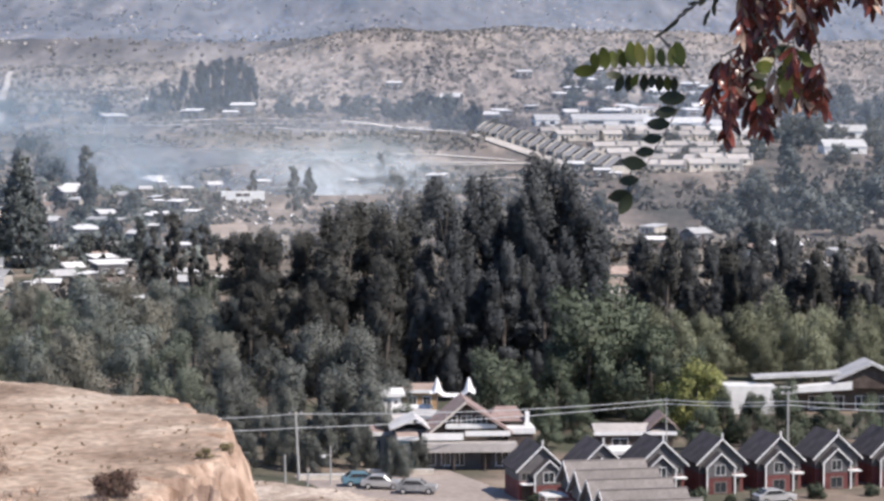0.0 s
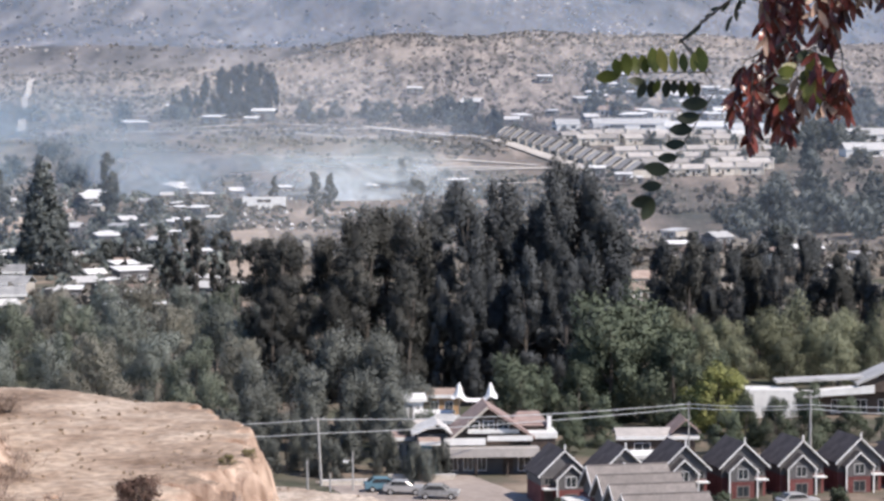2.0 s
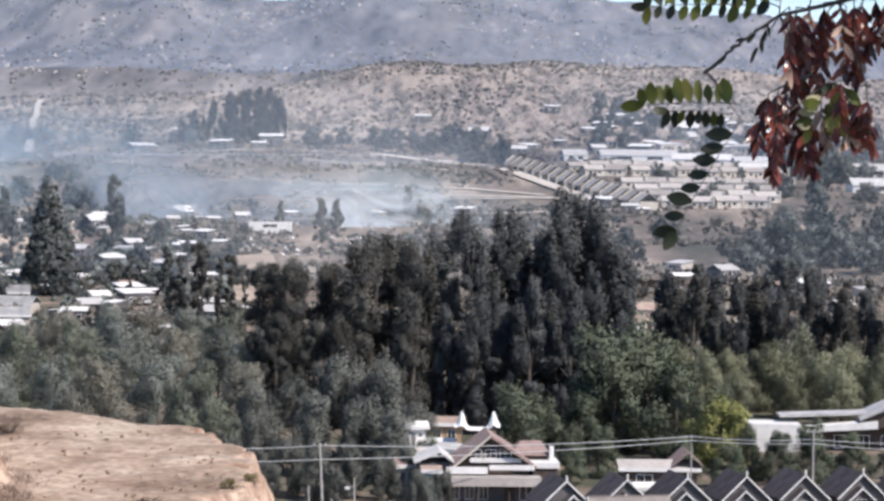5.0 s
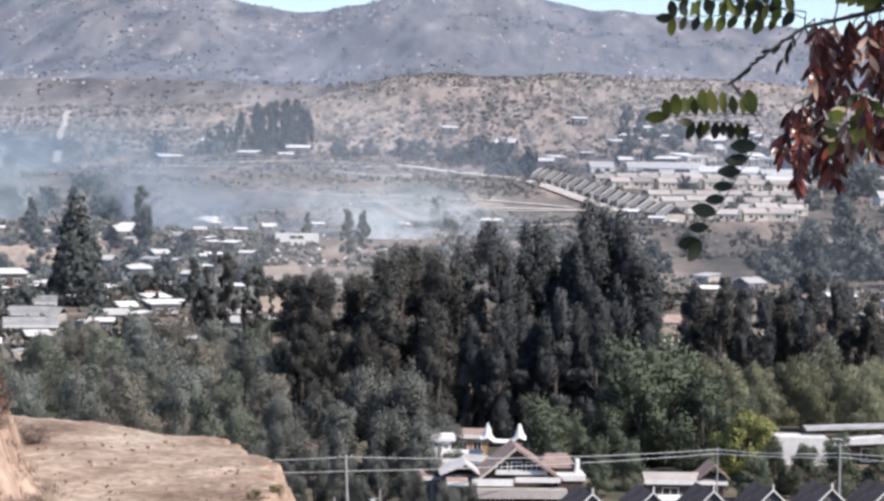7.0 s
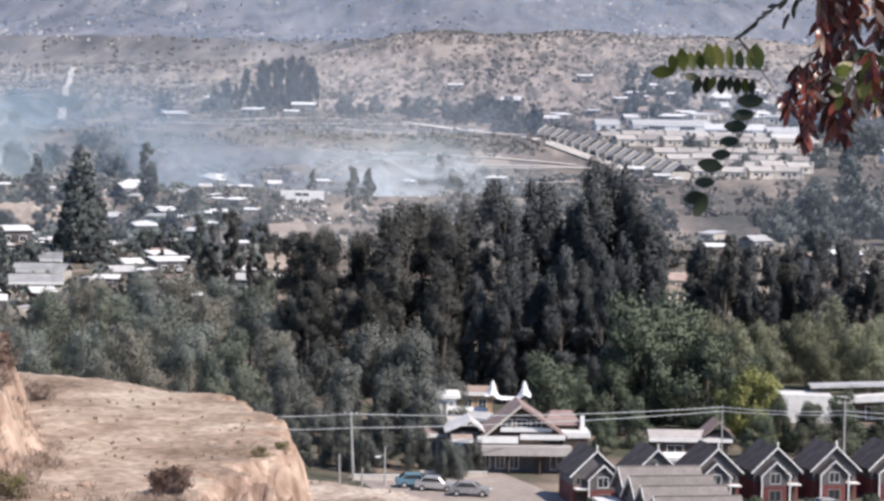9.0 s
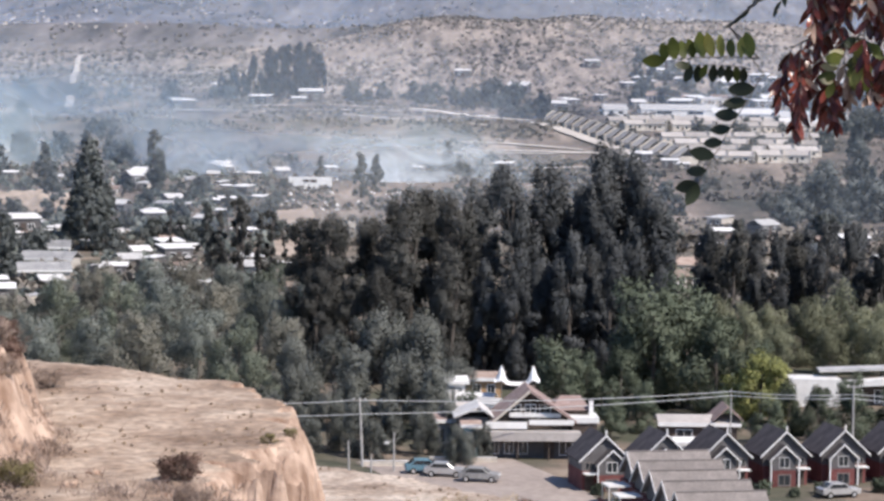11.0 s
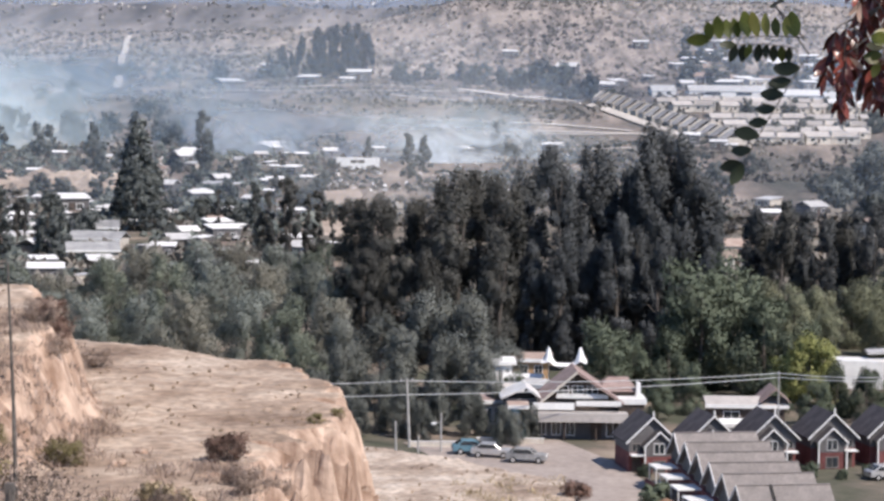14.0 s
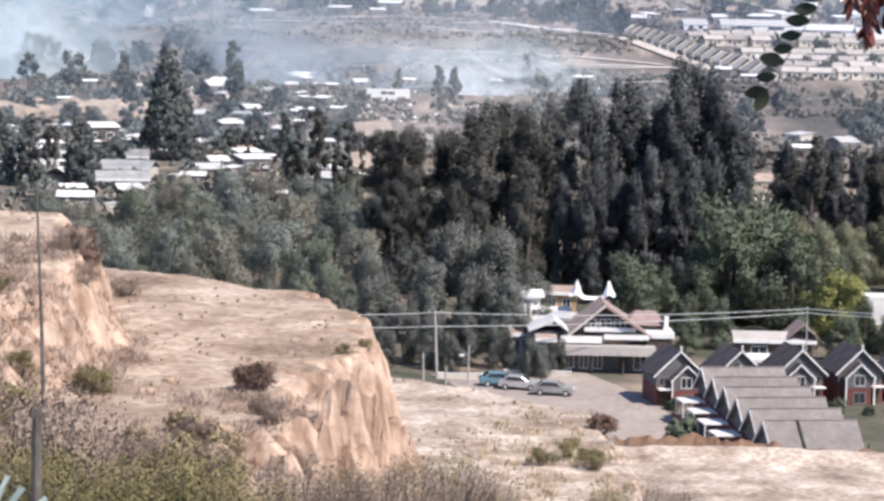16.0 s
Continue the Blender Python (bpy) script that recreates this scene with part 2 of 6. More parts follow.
M_BLUE = mat("teal_blue_tarpaulin", [(0.17, 0.32, 0.36), (0.27, 0.42, 0.46)], 0.9, rough=0.6, fine=0.1)
M_POLE = mat("weathered_concrete_pole", [(0.34, 0.33, 0.32), (0.48, 0.47, 0.45)], 1.2, rough=0.85, fine=0.15)
M_WIRE = mat("aluminium_cable", [(0.55, 0.57, 0.57), (0.7, 0.72, 0.72)], 2.0, rough=0.4, metal=0.3)
M_ASPHALT = mat("pale_worn_asphalt", [(0.3, 0.255, 0.23), (0.4, 0.345, 0.31)], 0.12, rough=0.92, fine=0.2)
M_DIRT = mat("pale_dirt_road", [(0.46, 0.42, 0.38), (0.62, 0.58, 0.53)], 0.1, rough=0.95, fine=0.2)
M_PALEROAD = mat("bright_gravel", [(0.6, 0.57, 0.53), (0.78, 0.75, 0.71)], 0.08, rough=0.95, fine=0.2)
M_GLASS = mat("dark_window_glass", [(0.02, 0.025, 0.03), (0.05, 0.055, 0.06)], 0.7, rough=0.12, spec=0.6)
M_TYRE = mat("black_rubber", [(0.015, 0.015, 0.015), (0.03, 0.03, 0.03)], 3.0, rough=0.8)
M_CARBLUE = mat("blue_car_paint", [(0.1, 0.2, 0.26), (0.13, 0.25, 0.31)], 0.6, rough=0.3, spec=0.6)
M_CARSILVER = mat("silver_car_paint", [(0.5, 0.5, 0.5), (0.6, 0.6, 0.6)], 0.6, rough=0.3, metal=0.5)
M_LGREEN = mat("green_leaflet", [(0.06, 0.075, 0.018), (0.15, 0.165, 0.036)], 25, rough=0.45, random_amt=0.45, translucent=0.4)
# darker copy of the green leaflet, with shade put into its colour
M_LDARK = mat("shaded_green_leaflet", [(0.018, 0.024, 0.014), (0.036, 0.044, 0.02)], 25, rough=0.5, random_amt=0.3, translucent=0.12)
M_LRED = mat("dry_red_leaflet", [(0.07, 0.016, 0.014), (0.22, 0.055, 0.035)], 25, rough=0.25, random_amt=0.75, translucent=0.25, spec=0.5)
# pale leaflets; their tone also puts sun glints into the red cluster
M_LPALE = mat("pale_glint_leaflet", [(0.3, 0.16, 0.11), (0.58, 0.44, 0.34)], 25, rough=0.5, random_amt=0.4, translucent=0.3)
M_LYEL = mat("yellowing_leaflet", [(0.22, 0.21, 0.045), (0.33, 0.31, 0.09)], 25, rough=0.5, random_amt=0.35, translucent=0.4)
M_LPALE2 = mat("pale_yellow_leaflet", [(0.36, 0.32, 0.17), (0.52, 0.48, 0.3)], 25, rough=0.5, random_amt=0.3, translucent=0.4)
M_AGAVE = mat("blue_green_agave", [(0.2, 0.26, 0.25), (0.32, 0.39, 0.37)], 3, rough=0.6, fine=0.15)


def smoke_haze_mat(name, scale, lo, hi, most, low, high, left, right, tone=(0.46, 0.51, 0.56), streak=(1, 1, 1.7)):
    """Thin wood smoke, or an added air-haze veil: see-through but for drifting wisps; thins out towards its rim."""
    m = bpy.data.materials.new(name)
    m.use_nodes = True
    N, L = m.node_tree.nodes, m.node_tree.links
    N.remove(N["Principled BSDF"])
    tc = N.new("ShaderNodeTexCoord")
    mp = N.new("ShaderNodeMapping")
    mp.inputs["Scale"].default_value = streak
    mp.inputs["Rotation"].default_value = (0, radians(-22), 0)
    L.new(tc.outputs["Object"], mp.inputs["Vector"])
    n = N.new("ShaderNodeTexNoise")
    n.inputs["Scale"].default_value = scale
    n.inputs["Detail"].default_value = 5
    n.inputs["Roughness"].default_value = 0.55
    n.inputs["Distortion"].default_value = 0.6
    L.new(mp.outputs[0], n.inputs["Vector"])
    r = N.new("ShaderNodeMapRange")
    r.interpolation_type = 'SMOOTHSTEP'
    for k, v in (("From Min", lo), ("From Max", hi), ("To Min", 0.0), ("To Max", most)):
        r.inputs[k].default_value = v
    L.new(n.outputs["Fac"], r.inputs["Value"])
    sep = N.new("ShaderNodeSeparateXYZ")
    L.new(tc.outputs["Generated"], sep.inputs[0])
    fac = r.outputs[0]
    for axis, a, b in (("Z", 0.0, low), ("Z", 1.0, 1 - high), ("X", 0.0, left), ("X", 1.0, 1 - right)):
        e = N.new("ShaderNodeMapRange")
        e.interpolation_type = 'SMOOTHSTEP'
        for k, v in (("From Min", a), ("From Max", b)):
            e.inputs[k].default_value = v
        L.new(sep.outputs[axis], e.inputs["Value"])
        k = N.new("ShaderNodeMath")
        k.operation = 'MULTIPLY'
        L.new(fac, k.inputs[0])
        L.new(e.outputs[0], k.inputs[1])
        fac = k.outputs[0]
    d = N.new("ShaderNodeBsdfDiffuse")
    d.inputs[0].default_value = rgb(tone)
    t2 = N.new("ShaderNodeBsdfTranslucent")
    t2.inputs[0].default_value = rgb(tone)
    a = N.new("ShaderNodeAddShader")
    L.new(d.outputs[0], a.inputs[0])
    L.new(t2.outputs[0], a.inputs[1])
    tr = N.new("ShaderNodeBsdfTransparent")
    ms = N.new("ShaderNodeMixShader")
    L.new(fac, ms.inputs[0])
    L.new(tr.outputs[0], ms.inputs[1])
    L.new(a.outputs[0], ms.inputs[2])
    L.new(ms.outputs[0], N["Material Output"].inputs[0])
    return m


M_FARROOF = mat("pale_grey_far_roof", [(0.33, 0.31, 0.295), (0.46, 0.43, 0.41)], 0.2, rough=0.85, fine=0.15, random_amt=0.25)
M_CLOD = mat("dark_red_clods", [(0.13, 0.075, 0.05), (0.25, 0.16, 0.11)], 0.8, rough=0.95, fine=0.3, bump=0.6)
M_BARE = mat("bare_tan_earth", [(0.27, 0.215, 0.175), (0.47, 0.39, 0.32)], 0.05, rough=0.95, fine=0.35)
M_BURNT = mat("burnt_ground", [(0.03, 0.03, 0.032), (0.1, 0.095, 0.09)], 0.08, rough=0.95, fine=0.4)

# ---------------------------------------------------------------- building helpers
def part(name, bm, material, parent=None, label=""):
    me = bpy.data.meshes.new(name)
    if isinstance(bm, tuple):
        me.from_pydata(bm[0], [], bm[1])
        if len(bm) > 2:
            me.update()
            me.normals_split_custom_set_from_vertices(bm[2])
    else:
        bm.to_mesh(me)
        bm.free()
    if material:
        me.materials.append(material)
    ob = new(name, me)
    if parent:
        ob.parent = parent
    if label:
        ob["label"] = label
    return ob


def fnoise(x, y, s, seed=0.0, octv=4):
    return noise.fractal(Vector((x / s + seed, y / s - seed, seed * 0.37)), 1.0, 2.0, octv)


def sm(a, b, t):
    t = min(1.0, max(0.0, (t - a) / (b - a)))
    return t * t * (3 - 2 * t)


VALLEY = [(-400, 60), (-30, 41), (0, 38.3), (10, 37.0), (22, 34.7), (40, 31.4), (48, 29.5), (54, 26.8), (60, 23.5), (80, 18), (120, 10), (160, 4), (195, 0.5), (215, 0), (420, 0),
          (900, 2.6), (1080, 9.5), (1300, 20.5), (1600, 28), (1800, 34), (2000, 52), (2400, 98), (2700, 103), (3200, 125), (3700, 206), (4200, 280), (4700, 256), (4900, 230)]


def profile(y):
    for (y0, z0), (y1, z1) in zip(VALLEY, VALLEY[1:]):
        if y <= y1:
            t = (y - y0) / (y1 - y0)
            return z0 + (z1 - z0) * t
    return VALLEY[-1][1]


def ground_z(x, y):
    z = (profile(y * 0.97) + 2 * profile(y) + profile(y * 1.03)) / 4 if y > 420 else profile(y)
    if y > 1650:
        a = x / y                      # tangent of the bearing
        far = sm(2500, 3600, y)
        z += far * (36 * math.exp(-((a + 0.014) / 0.045) ** 2) - 28 * math.exp(-((a + 0.09) / 0.028) ** 2) + 40 * math.exp(-((a + 0.15) / 0.05) ** 2) - 330 * max(0, a - 0.02))
        z += fnoise(x, y, 700, 3.1) * 30 * far + (fnoise(x, y * 0.45, 170, 7.7) * 12 - 15 * abs(fnoise(x, y * 0.3, 210, 4.9))) * far + 3 * far
        hill = sm(1800, 2300, y) * (1 - sm(2450, 2700, y))
        z += hill * (11 * math.exp(-((a - 0.01) / 0.09) ** 2) - 24 * sm(-0.02, -0.1, a) - 8 * sm(0.08, 0.15, a) + fnoise(x, y, 200, 1.3) * 10)
    elif y > 230:
        z += fnoise(x, y, 150, 5.2) * 1.2 * sm(420, 900, y)
    return z


def ground_sheet():
    ys = [-400, -200, -60, -20]
    y = -10.0
    while y < 4900:
        ys.append(y)
        y += 4 if y < 240 else max(8, y * 0.0125)
    nb = 150
    verts, faces = [], []
    for y in ys:
        w = 60 + abs(y) * 0.42
        for i in range(nb + 1):
            x = (i / nb * 2 - 1) * w
            verts.append((x, y, ground_z(x, y)))
    for j in range(len(ys) - 1):
        for i in range(nb):
            a = j * (nb + 1) + i
            faces.append((a, a + 1, a + nb + 2, a + nb + 1))
    return verts, faces


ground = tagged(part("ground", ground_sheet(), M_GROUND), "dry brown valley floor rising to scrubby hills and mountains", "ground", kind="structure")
for f in ground.data.polygons:
    f.use_smooth = True


LIP = [(60, 3.2), (100, 2.6), (110.4, 1.9), (117.7, 0.6), (122.8, -2.4), (125.3, -5.0), (129.2, -9.9), (131, -14), (134, -40)]


def lip_x(y):
    for (ya, xa), (yb, xb) in zip(LIP, LIP[1:]):
        if y <= yb:
            return xa + (xb - xa) * (y - ya) / (yb - ya)
    return -60


def bank_z(x, y):
    """Cut earth terraces in front of the valley."""
    n = fnoise(x, y, 6, 2.0) * 0.8 + fnoise(x, y, 1.4, 4.0) * 0.35
    strata = 0.07 * fnoise(x * 0.15, y, 2.4, 5.0)
    z = 13.4 + 0.5 * math.exp(-((y - 147) / 1.6) ** 2) - 14 * sm(150, 157, y + n) + 0.2 * n + strata
    e = lip_x(y) + n * 0.6
    low = 20.4 + 0.15 * n + strata
    k = 1 - sm(e - 0.4, e + 1.8, x)
    z += (low - z) * k
    # middle terrace, with gullies in its right face
    gl = abs(fnoise(x * 0.25, y, 1.7, 9.0)) * 2.4
    e = -6.4 - 3.4 * sm(88, 101, y) - 1.5 * sm(84, 92, y) * 0.4 + n * 0.9 - 2.0 * sm(93, 78, y)
    far = 101.0 - 0.62 * (x + 10.5) + n * 0.8
    mid = 28 + 0.12 * n - 0.02 * (104 - y) + strata
    worn = 1 - sm(86, 97, y)           # the near end is broken down into rills
    k = (1 - sm(e - 0.2 - gl * (0.6 + 0.7 * worn), e + 1.3 + worn * 1.6 + gl * 0.8, x)) * (1 - sm(far - 0.4, far + 1.6, y))
    rough = 4 * k * (1 - k)
    z += (mid - z) * k + rough * (1 + 0.9 * worn) * (1.1 * fnoise(x, y, 1.0, 6.6) + 1.9 * abs(fnoise(x * 0.2, y, 1.3, 2.6)) - 0.5) if mid > z else 0
    # upper block
    e = -15.5 - 3.2 * sm(84, 98, y) + n * 0.5
    top = 31.4 + 0.25 * n - 0.05 * max(0, 92 - y)
    k = (1 - sm(e - 1.7 - gl * 0.4, e, x)) * (1 - sm(96.5, 98, y + n)) * sm(68, 84, y)
    rough = 4 * k * (1 - k)
    z += (top - z) * k + rough * (0.8 * fnoise(x, y, 1.2, 3.6) + 0.6 * fnoise(x * 0.2, y, 1.0, 5.1)) if top > z else 0
    return z


def steps(*runs):
    """Grid lines: runs of (from, to, spacing), end to end."""
    out = []
    for a, b, d in runs:
        n = round((b - a) / d)
        out += [a + (b - a) * k / n for k in range(n)]
    return out + [runs[-1][1]]


def bank_sheet():
    xs = steps((-30, -21, 0.4), (-21, 4, 0.15), (4, 30, 0.5))
    ys = steps((54, 62, 0.4), (62, 112, 0.19), (112, 158, 0.35))
    nx, ny = len(xs) - 1, len(ys) - 1
    verts = [(x, y, bank_z(x, y)) for y in ys for x in xs]
    faces = [(j * (nx + 1) + i, j * (nx + 1) + i + 1, (j + 1) * (nx + 1) + i + 1, (j + 1) * (nx + 1) + i) for j in range(ny) for i in range(nx)]
    return verts, faces


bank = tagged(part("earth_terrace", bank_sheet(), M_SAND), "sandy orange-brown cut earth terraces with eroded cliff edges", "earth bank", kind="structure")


# ---------------------------------------------------------------- trees
def leaves(rng, lobes, count, size, droop=0.0, whole=0.45):
    """Small pointed leaf clumps scattered through ellipsoid lobes (centre, radii); whole: how far the crown's own roundness shades them."""
    vol = np.array([r[0] * r[1] * r[2] for c, r in lobes]) ** 0.7
    pick = rng.choice(len(lobes), count, p=vol / vol.sum())
    LC, LR = np.array([c for c, r in lobes], float), np.array([r for c, r in lobes], float)
    C, R = LC[pick], LR[pick]
    d = rng.normal(size=(count, 3))
    d /= np.linalg.norm(d, axis=1)[:, None]
    rad = rng.random(count) ** 0.33 * (1 + 0.14 * rng.normal(size=count))
    P = C + d * R * rad[:, None]
    a = rng.normal(size=(count, 3)) + d * 0.6
    a[:, 2] -= droop
    a /= np.linalg.norm(a, axis=1)[:, None]
    b = np.cross(a, rng.normal(size=(count, 3)))
    b /= np.linalg.norm(b, axis=1)[:, None]
    s = size * (0.55 + 0.9 * rng.random(count))[:, None]
    V = np.empty((count, 3, 3))
    V[:, 0], V[:, 1], V[:, 2] = P - a * s * 0.4 - b * s * 0.42, P - a * s * 0.4 + b * s * 0.42, P + a * s * 0.8
    lo, hi = (LC - LR).min(0), (LC + LR).max(0)
    w = (P - (lo + hi) / 2) / ((hi - lo) / 2)
    nrm = d * (1 - whole) + w * whole + 0.08 * np.cross(b, a)
    nrm[:, 2] += 0.15
    nrm /= np.linalg.norm(nrm, axis=1)[:, None]
    back = (np.cross(V[:, 1] - V[:, 0], V[:, 2] - V[:, 0]) * nrm).sum(1) < 0
    V[back] = V[back][:, [1, 0, 2]]
    return V.reshape(-1, 3).tolist(), np.arange(count * 3).reshape(-1, 3).tolist(), np.repeat(nrm, 3, 0).tolist()


def limb(verts, faces, p0, p1, r0, r1, n=7):
    p0, p1 = Vector(p0), Vector(p1)
    q = (p1 - p0).to_track_quat('Z', 'Y')
    k = len(verts)
    for p, r in ((p0, r0), (p1, r1)):
        for i in range(n):
            verts.append(tuple(p + q @ Vector((r * math.cos(6.283 * i / n), r * math.sin(6.283 * i / n), 0))))
    for i in range(n):
        faces.append((k + i, k + (i + 1) % n, k + n + (i + 1) % n, k + n + i))


def tube(pts, r0, r1, n=5):
    """One smooth bent tube along a line of points."""
    v, f = [], []
    m = len(pts)
    for i, p in enumerate(pts):
        d = (Vector(pts[min(i + 1, m - 1)]) - Vector(pts[max(i - 1, 0)])).normalized()
        q = d.to_track_quat('Z', 'Y')
        r = r0 + (r1 - r0) * i / (m - 1)
        for k in range(n):
            v.append(tuple(Vector(p) + q @ Vector((r * math.cos(6.2832 * k / n), r * math.sin(6.2832 * k / n), 0))))
    for i in range(m - 1):
        for k in range(n):
            f.append((i * n + k, i * n + (k + 1) % n, (i + 1) * n + (k + 1) % n, (i + 1) * n + k))
    return v, f


def make_tree(name, seed, height, width, count, size, leaf_mat, label, base=0.25, lobes_n=26, top=0.4, droop=0.3, category="tree", tall=0.5, puff=0.1):
    """Tapered trunk with limbs, each limb carrying a clump of foliage; base: share of bare trunk; top: how far it tapers."""
    rng = np.random.default_rng(seed)
    v, f = [], []
    r = height * 0.018 + 0.05
    bend = rng.normal(0, height * 0.012, (6, 2))
    pts = [(bend[:i, 0].sum(), bend[:i, 1].sum(), height * 0.9 * i / 5) for i in range(6)]
    for i in range(5):
        limb(v, f, pts[i], pts[i + 1], r * (1 - i * 0.17), r * (1 - (i + 1) * 0.17))
    lobes = []
    for i in range(lobes_n):
        h = base + (0.97 - base) * ((i + rng.random()) / lobes_n)
        k = (h - base) / (1 - base)
        env = width / 2 * (0.55 + 0.45 * math.sin(math.pi * min(1, k * 1.1 + 0.12))) * (1 - top * k)
        an = i * 2.4 + rng.normal(0, 0.5)
        rr = env * (0.35 + 0.65 * rng.random() ** 0.7)
        c = (math.cos(an) * rr, math.sin(an) * rr, h * height)
        j = min(4, int(h / 0.9 * 5 * 0.85))
        limb(v, f, pts[j], c, r * 0.32 * (1 - 0.5 * k), r * 0.08, 5)
        s = width * (puff + 0.12 * rng.random()) * (1 - 0.3 * top * k)
        up = s * (0.8 + tall * rng.random())
        lobes.append((c, (s, s * 0.9, up)))
        for q in range(2):
            an += rng.normal(0, 1.2)
            lobes.append(((c[0] + math.cos(an) * s * 0.8, c[1] + math.sin(an) * s * 0.8, c[2] + up * rng.uniform(-0.7, 0.75)), (s * 0.5, s * 0.5, up * rng.uniform(0.35, 0.6))))
    ob = new(name)
    part("trunk", (v, f), M_BARK, ob)
    part("crown", leaves(rng, lobes, count, size, droop), leaf_mat, ob)
    return tagged(ob, label, category)


def stand(ob, x, y, turn=0.0, s=1.0, z=None, sink=0.0):
    ob.matrix_basis = pose(x, y, (ground_z(x, y) if z is None else z) - sink, 0, 0, turn) @ Matrix.Scale(s, 4)
    return ob


def fresh(p):
    """A copy at its built size, whatever the size at which the first one stands."""
    kept = p.scale.copy()
    p.scale = (1, 1, 1)
    ob = copy_thing(p, pose(0, 0, 0))
    p.scale = kept
    return ob


placed = set()


def copies(protos, rows, group):
    """rows: x, y, scale. The first of each kind stands at its own row, the others are copies."""
    rng = random.Random(len(rows) * 7 + int(rows[0][1]))
    for i, (x, y, s) in enumerate(rows):
        p = protos[i % len(protos)]
        if p in placed:
            ob = fresh(p)
        else:
            ob = p
            placed.add(p)
        ob["group"] = group
        stand(ob, x, y, rng.uniform(0, 360), s)


# ---------------------------------------------------------------- building pieces
def box(bm, x0, x1, y0, y1, z0, z1, m=None):
    vs = [bm.verts.new(p) for p in ((x0, y0, z0), (x1, y0, z0), (x1, y1, z0), (x0, y1, z0), (x0, y0, z1), (x1, y0, z1), (x1, y1, z1), (x0, y1, z1))]
    for q in ((3, 2, 1, 0), (4, 5, 6, 7), (0, 1, 5, 4), (1, 2, 6, 5), (2, 3, 7, 6), (3, 0, 4, 7)):
        bm.faces.new([vs[i] for i in q])
    if m is not None:
        for v in vs:
            v.co = m @ v.co
    return bm


def boxes(*rows):
    bm = bmesh.new()
    for r in rows:
        box(bm, *r)
    return bm


def prism(pts, y0, y1):
    """A flat outline in x and z, drawn out along y."""
    bm = bmesh.new()
    a = [bm.verts.new((x, y0, z)) for x, z in pts]
    b = [bm.verts.new((x, y1, z)) for x, z in pts]
    n = len(pts)
    bm.faces.new(a)
    bm.faces.new(b[::-1])
    for i in range(n):
        bm.faces.new((a[(i + 1) % n], a[i], b[i], b[(i + 1) % n]))
    bmesh.ops.recalc_face_normals(bm, faces=bm.faces)
    return bm


def gable_roof(w, rise, eave, y0, y1, th=0.16, cx=0.0):
    """Two slopes over a ridge along y; w: half width."""
    return prism([(cx - w, eave), (cx, eave + rise), (cx + w, eave), (cx + w, eave - th), (cx, eave + rise - th), (cx - w, eave - th)], y0, y1)


def barge(x0, z0, x1, z1, y, wide=0.24, th=0.07):
    """A board along a gable's slope."""
    return prism([(x0, z0), (x1, z1), (x1, z1 - wide), (x0, z0 - wide)], y - th, y)


def window(parent, x0, x1, z0, z1, y, frame_mat=None):
    fr = boxes((x0 - 0.08, x1 + 0.08, y - 0.06, y + 0.02, z1, z1 + 0.09), (x0 - 0.08, x1 + 0.08, y - 0.08, y + 0.02, z0 - 0.1, z0),
               (x0 - 0.08, x0, y - 0.06, y + 0.02, z0, z1), (x1, x1 + 0.08, y - 0.06, y + 0.02, z0, z1), ((x0 + x1) / 2 - 0.03, (x0 + x1) / 2 + 0.03, y - 0.05, y + 0.02, z0, z1))
    w = part("window", fr, frame_mat or M_WHITE, parent)
    part("pane", boxes((x0, x1, y - 0.02, y + 0.01, z0, z1)), M_GLASS, w)
    return w


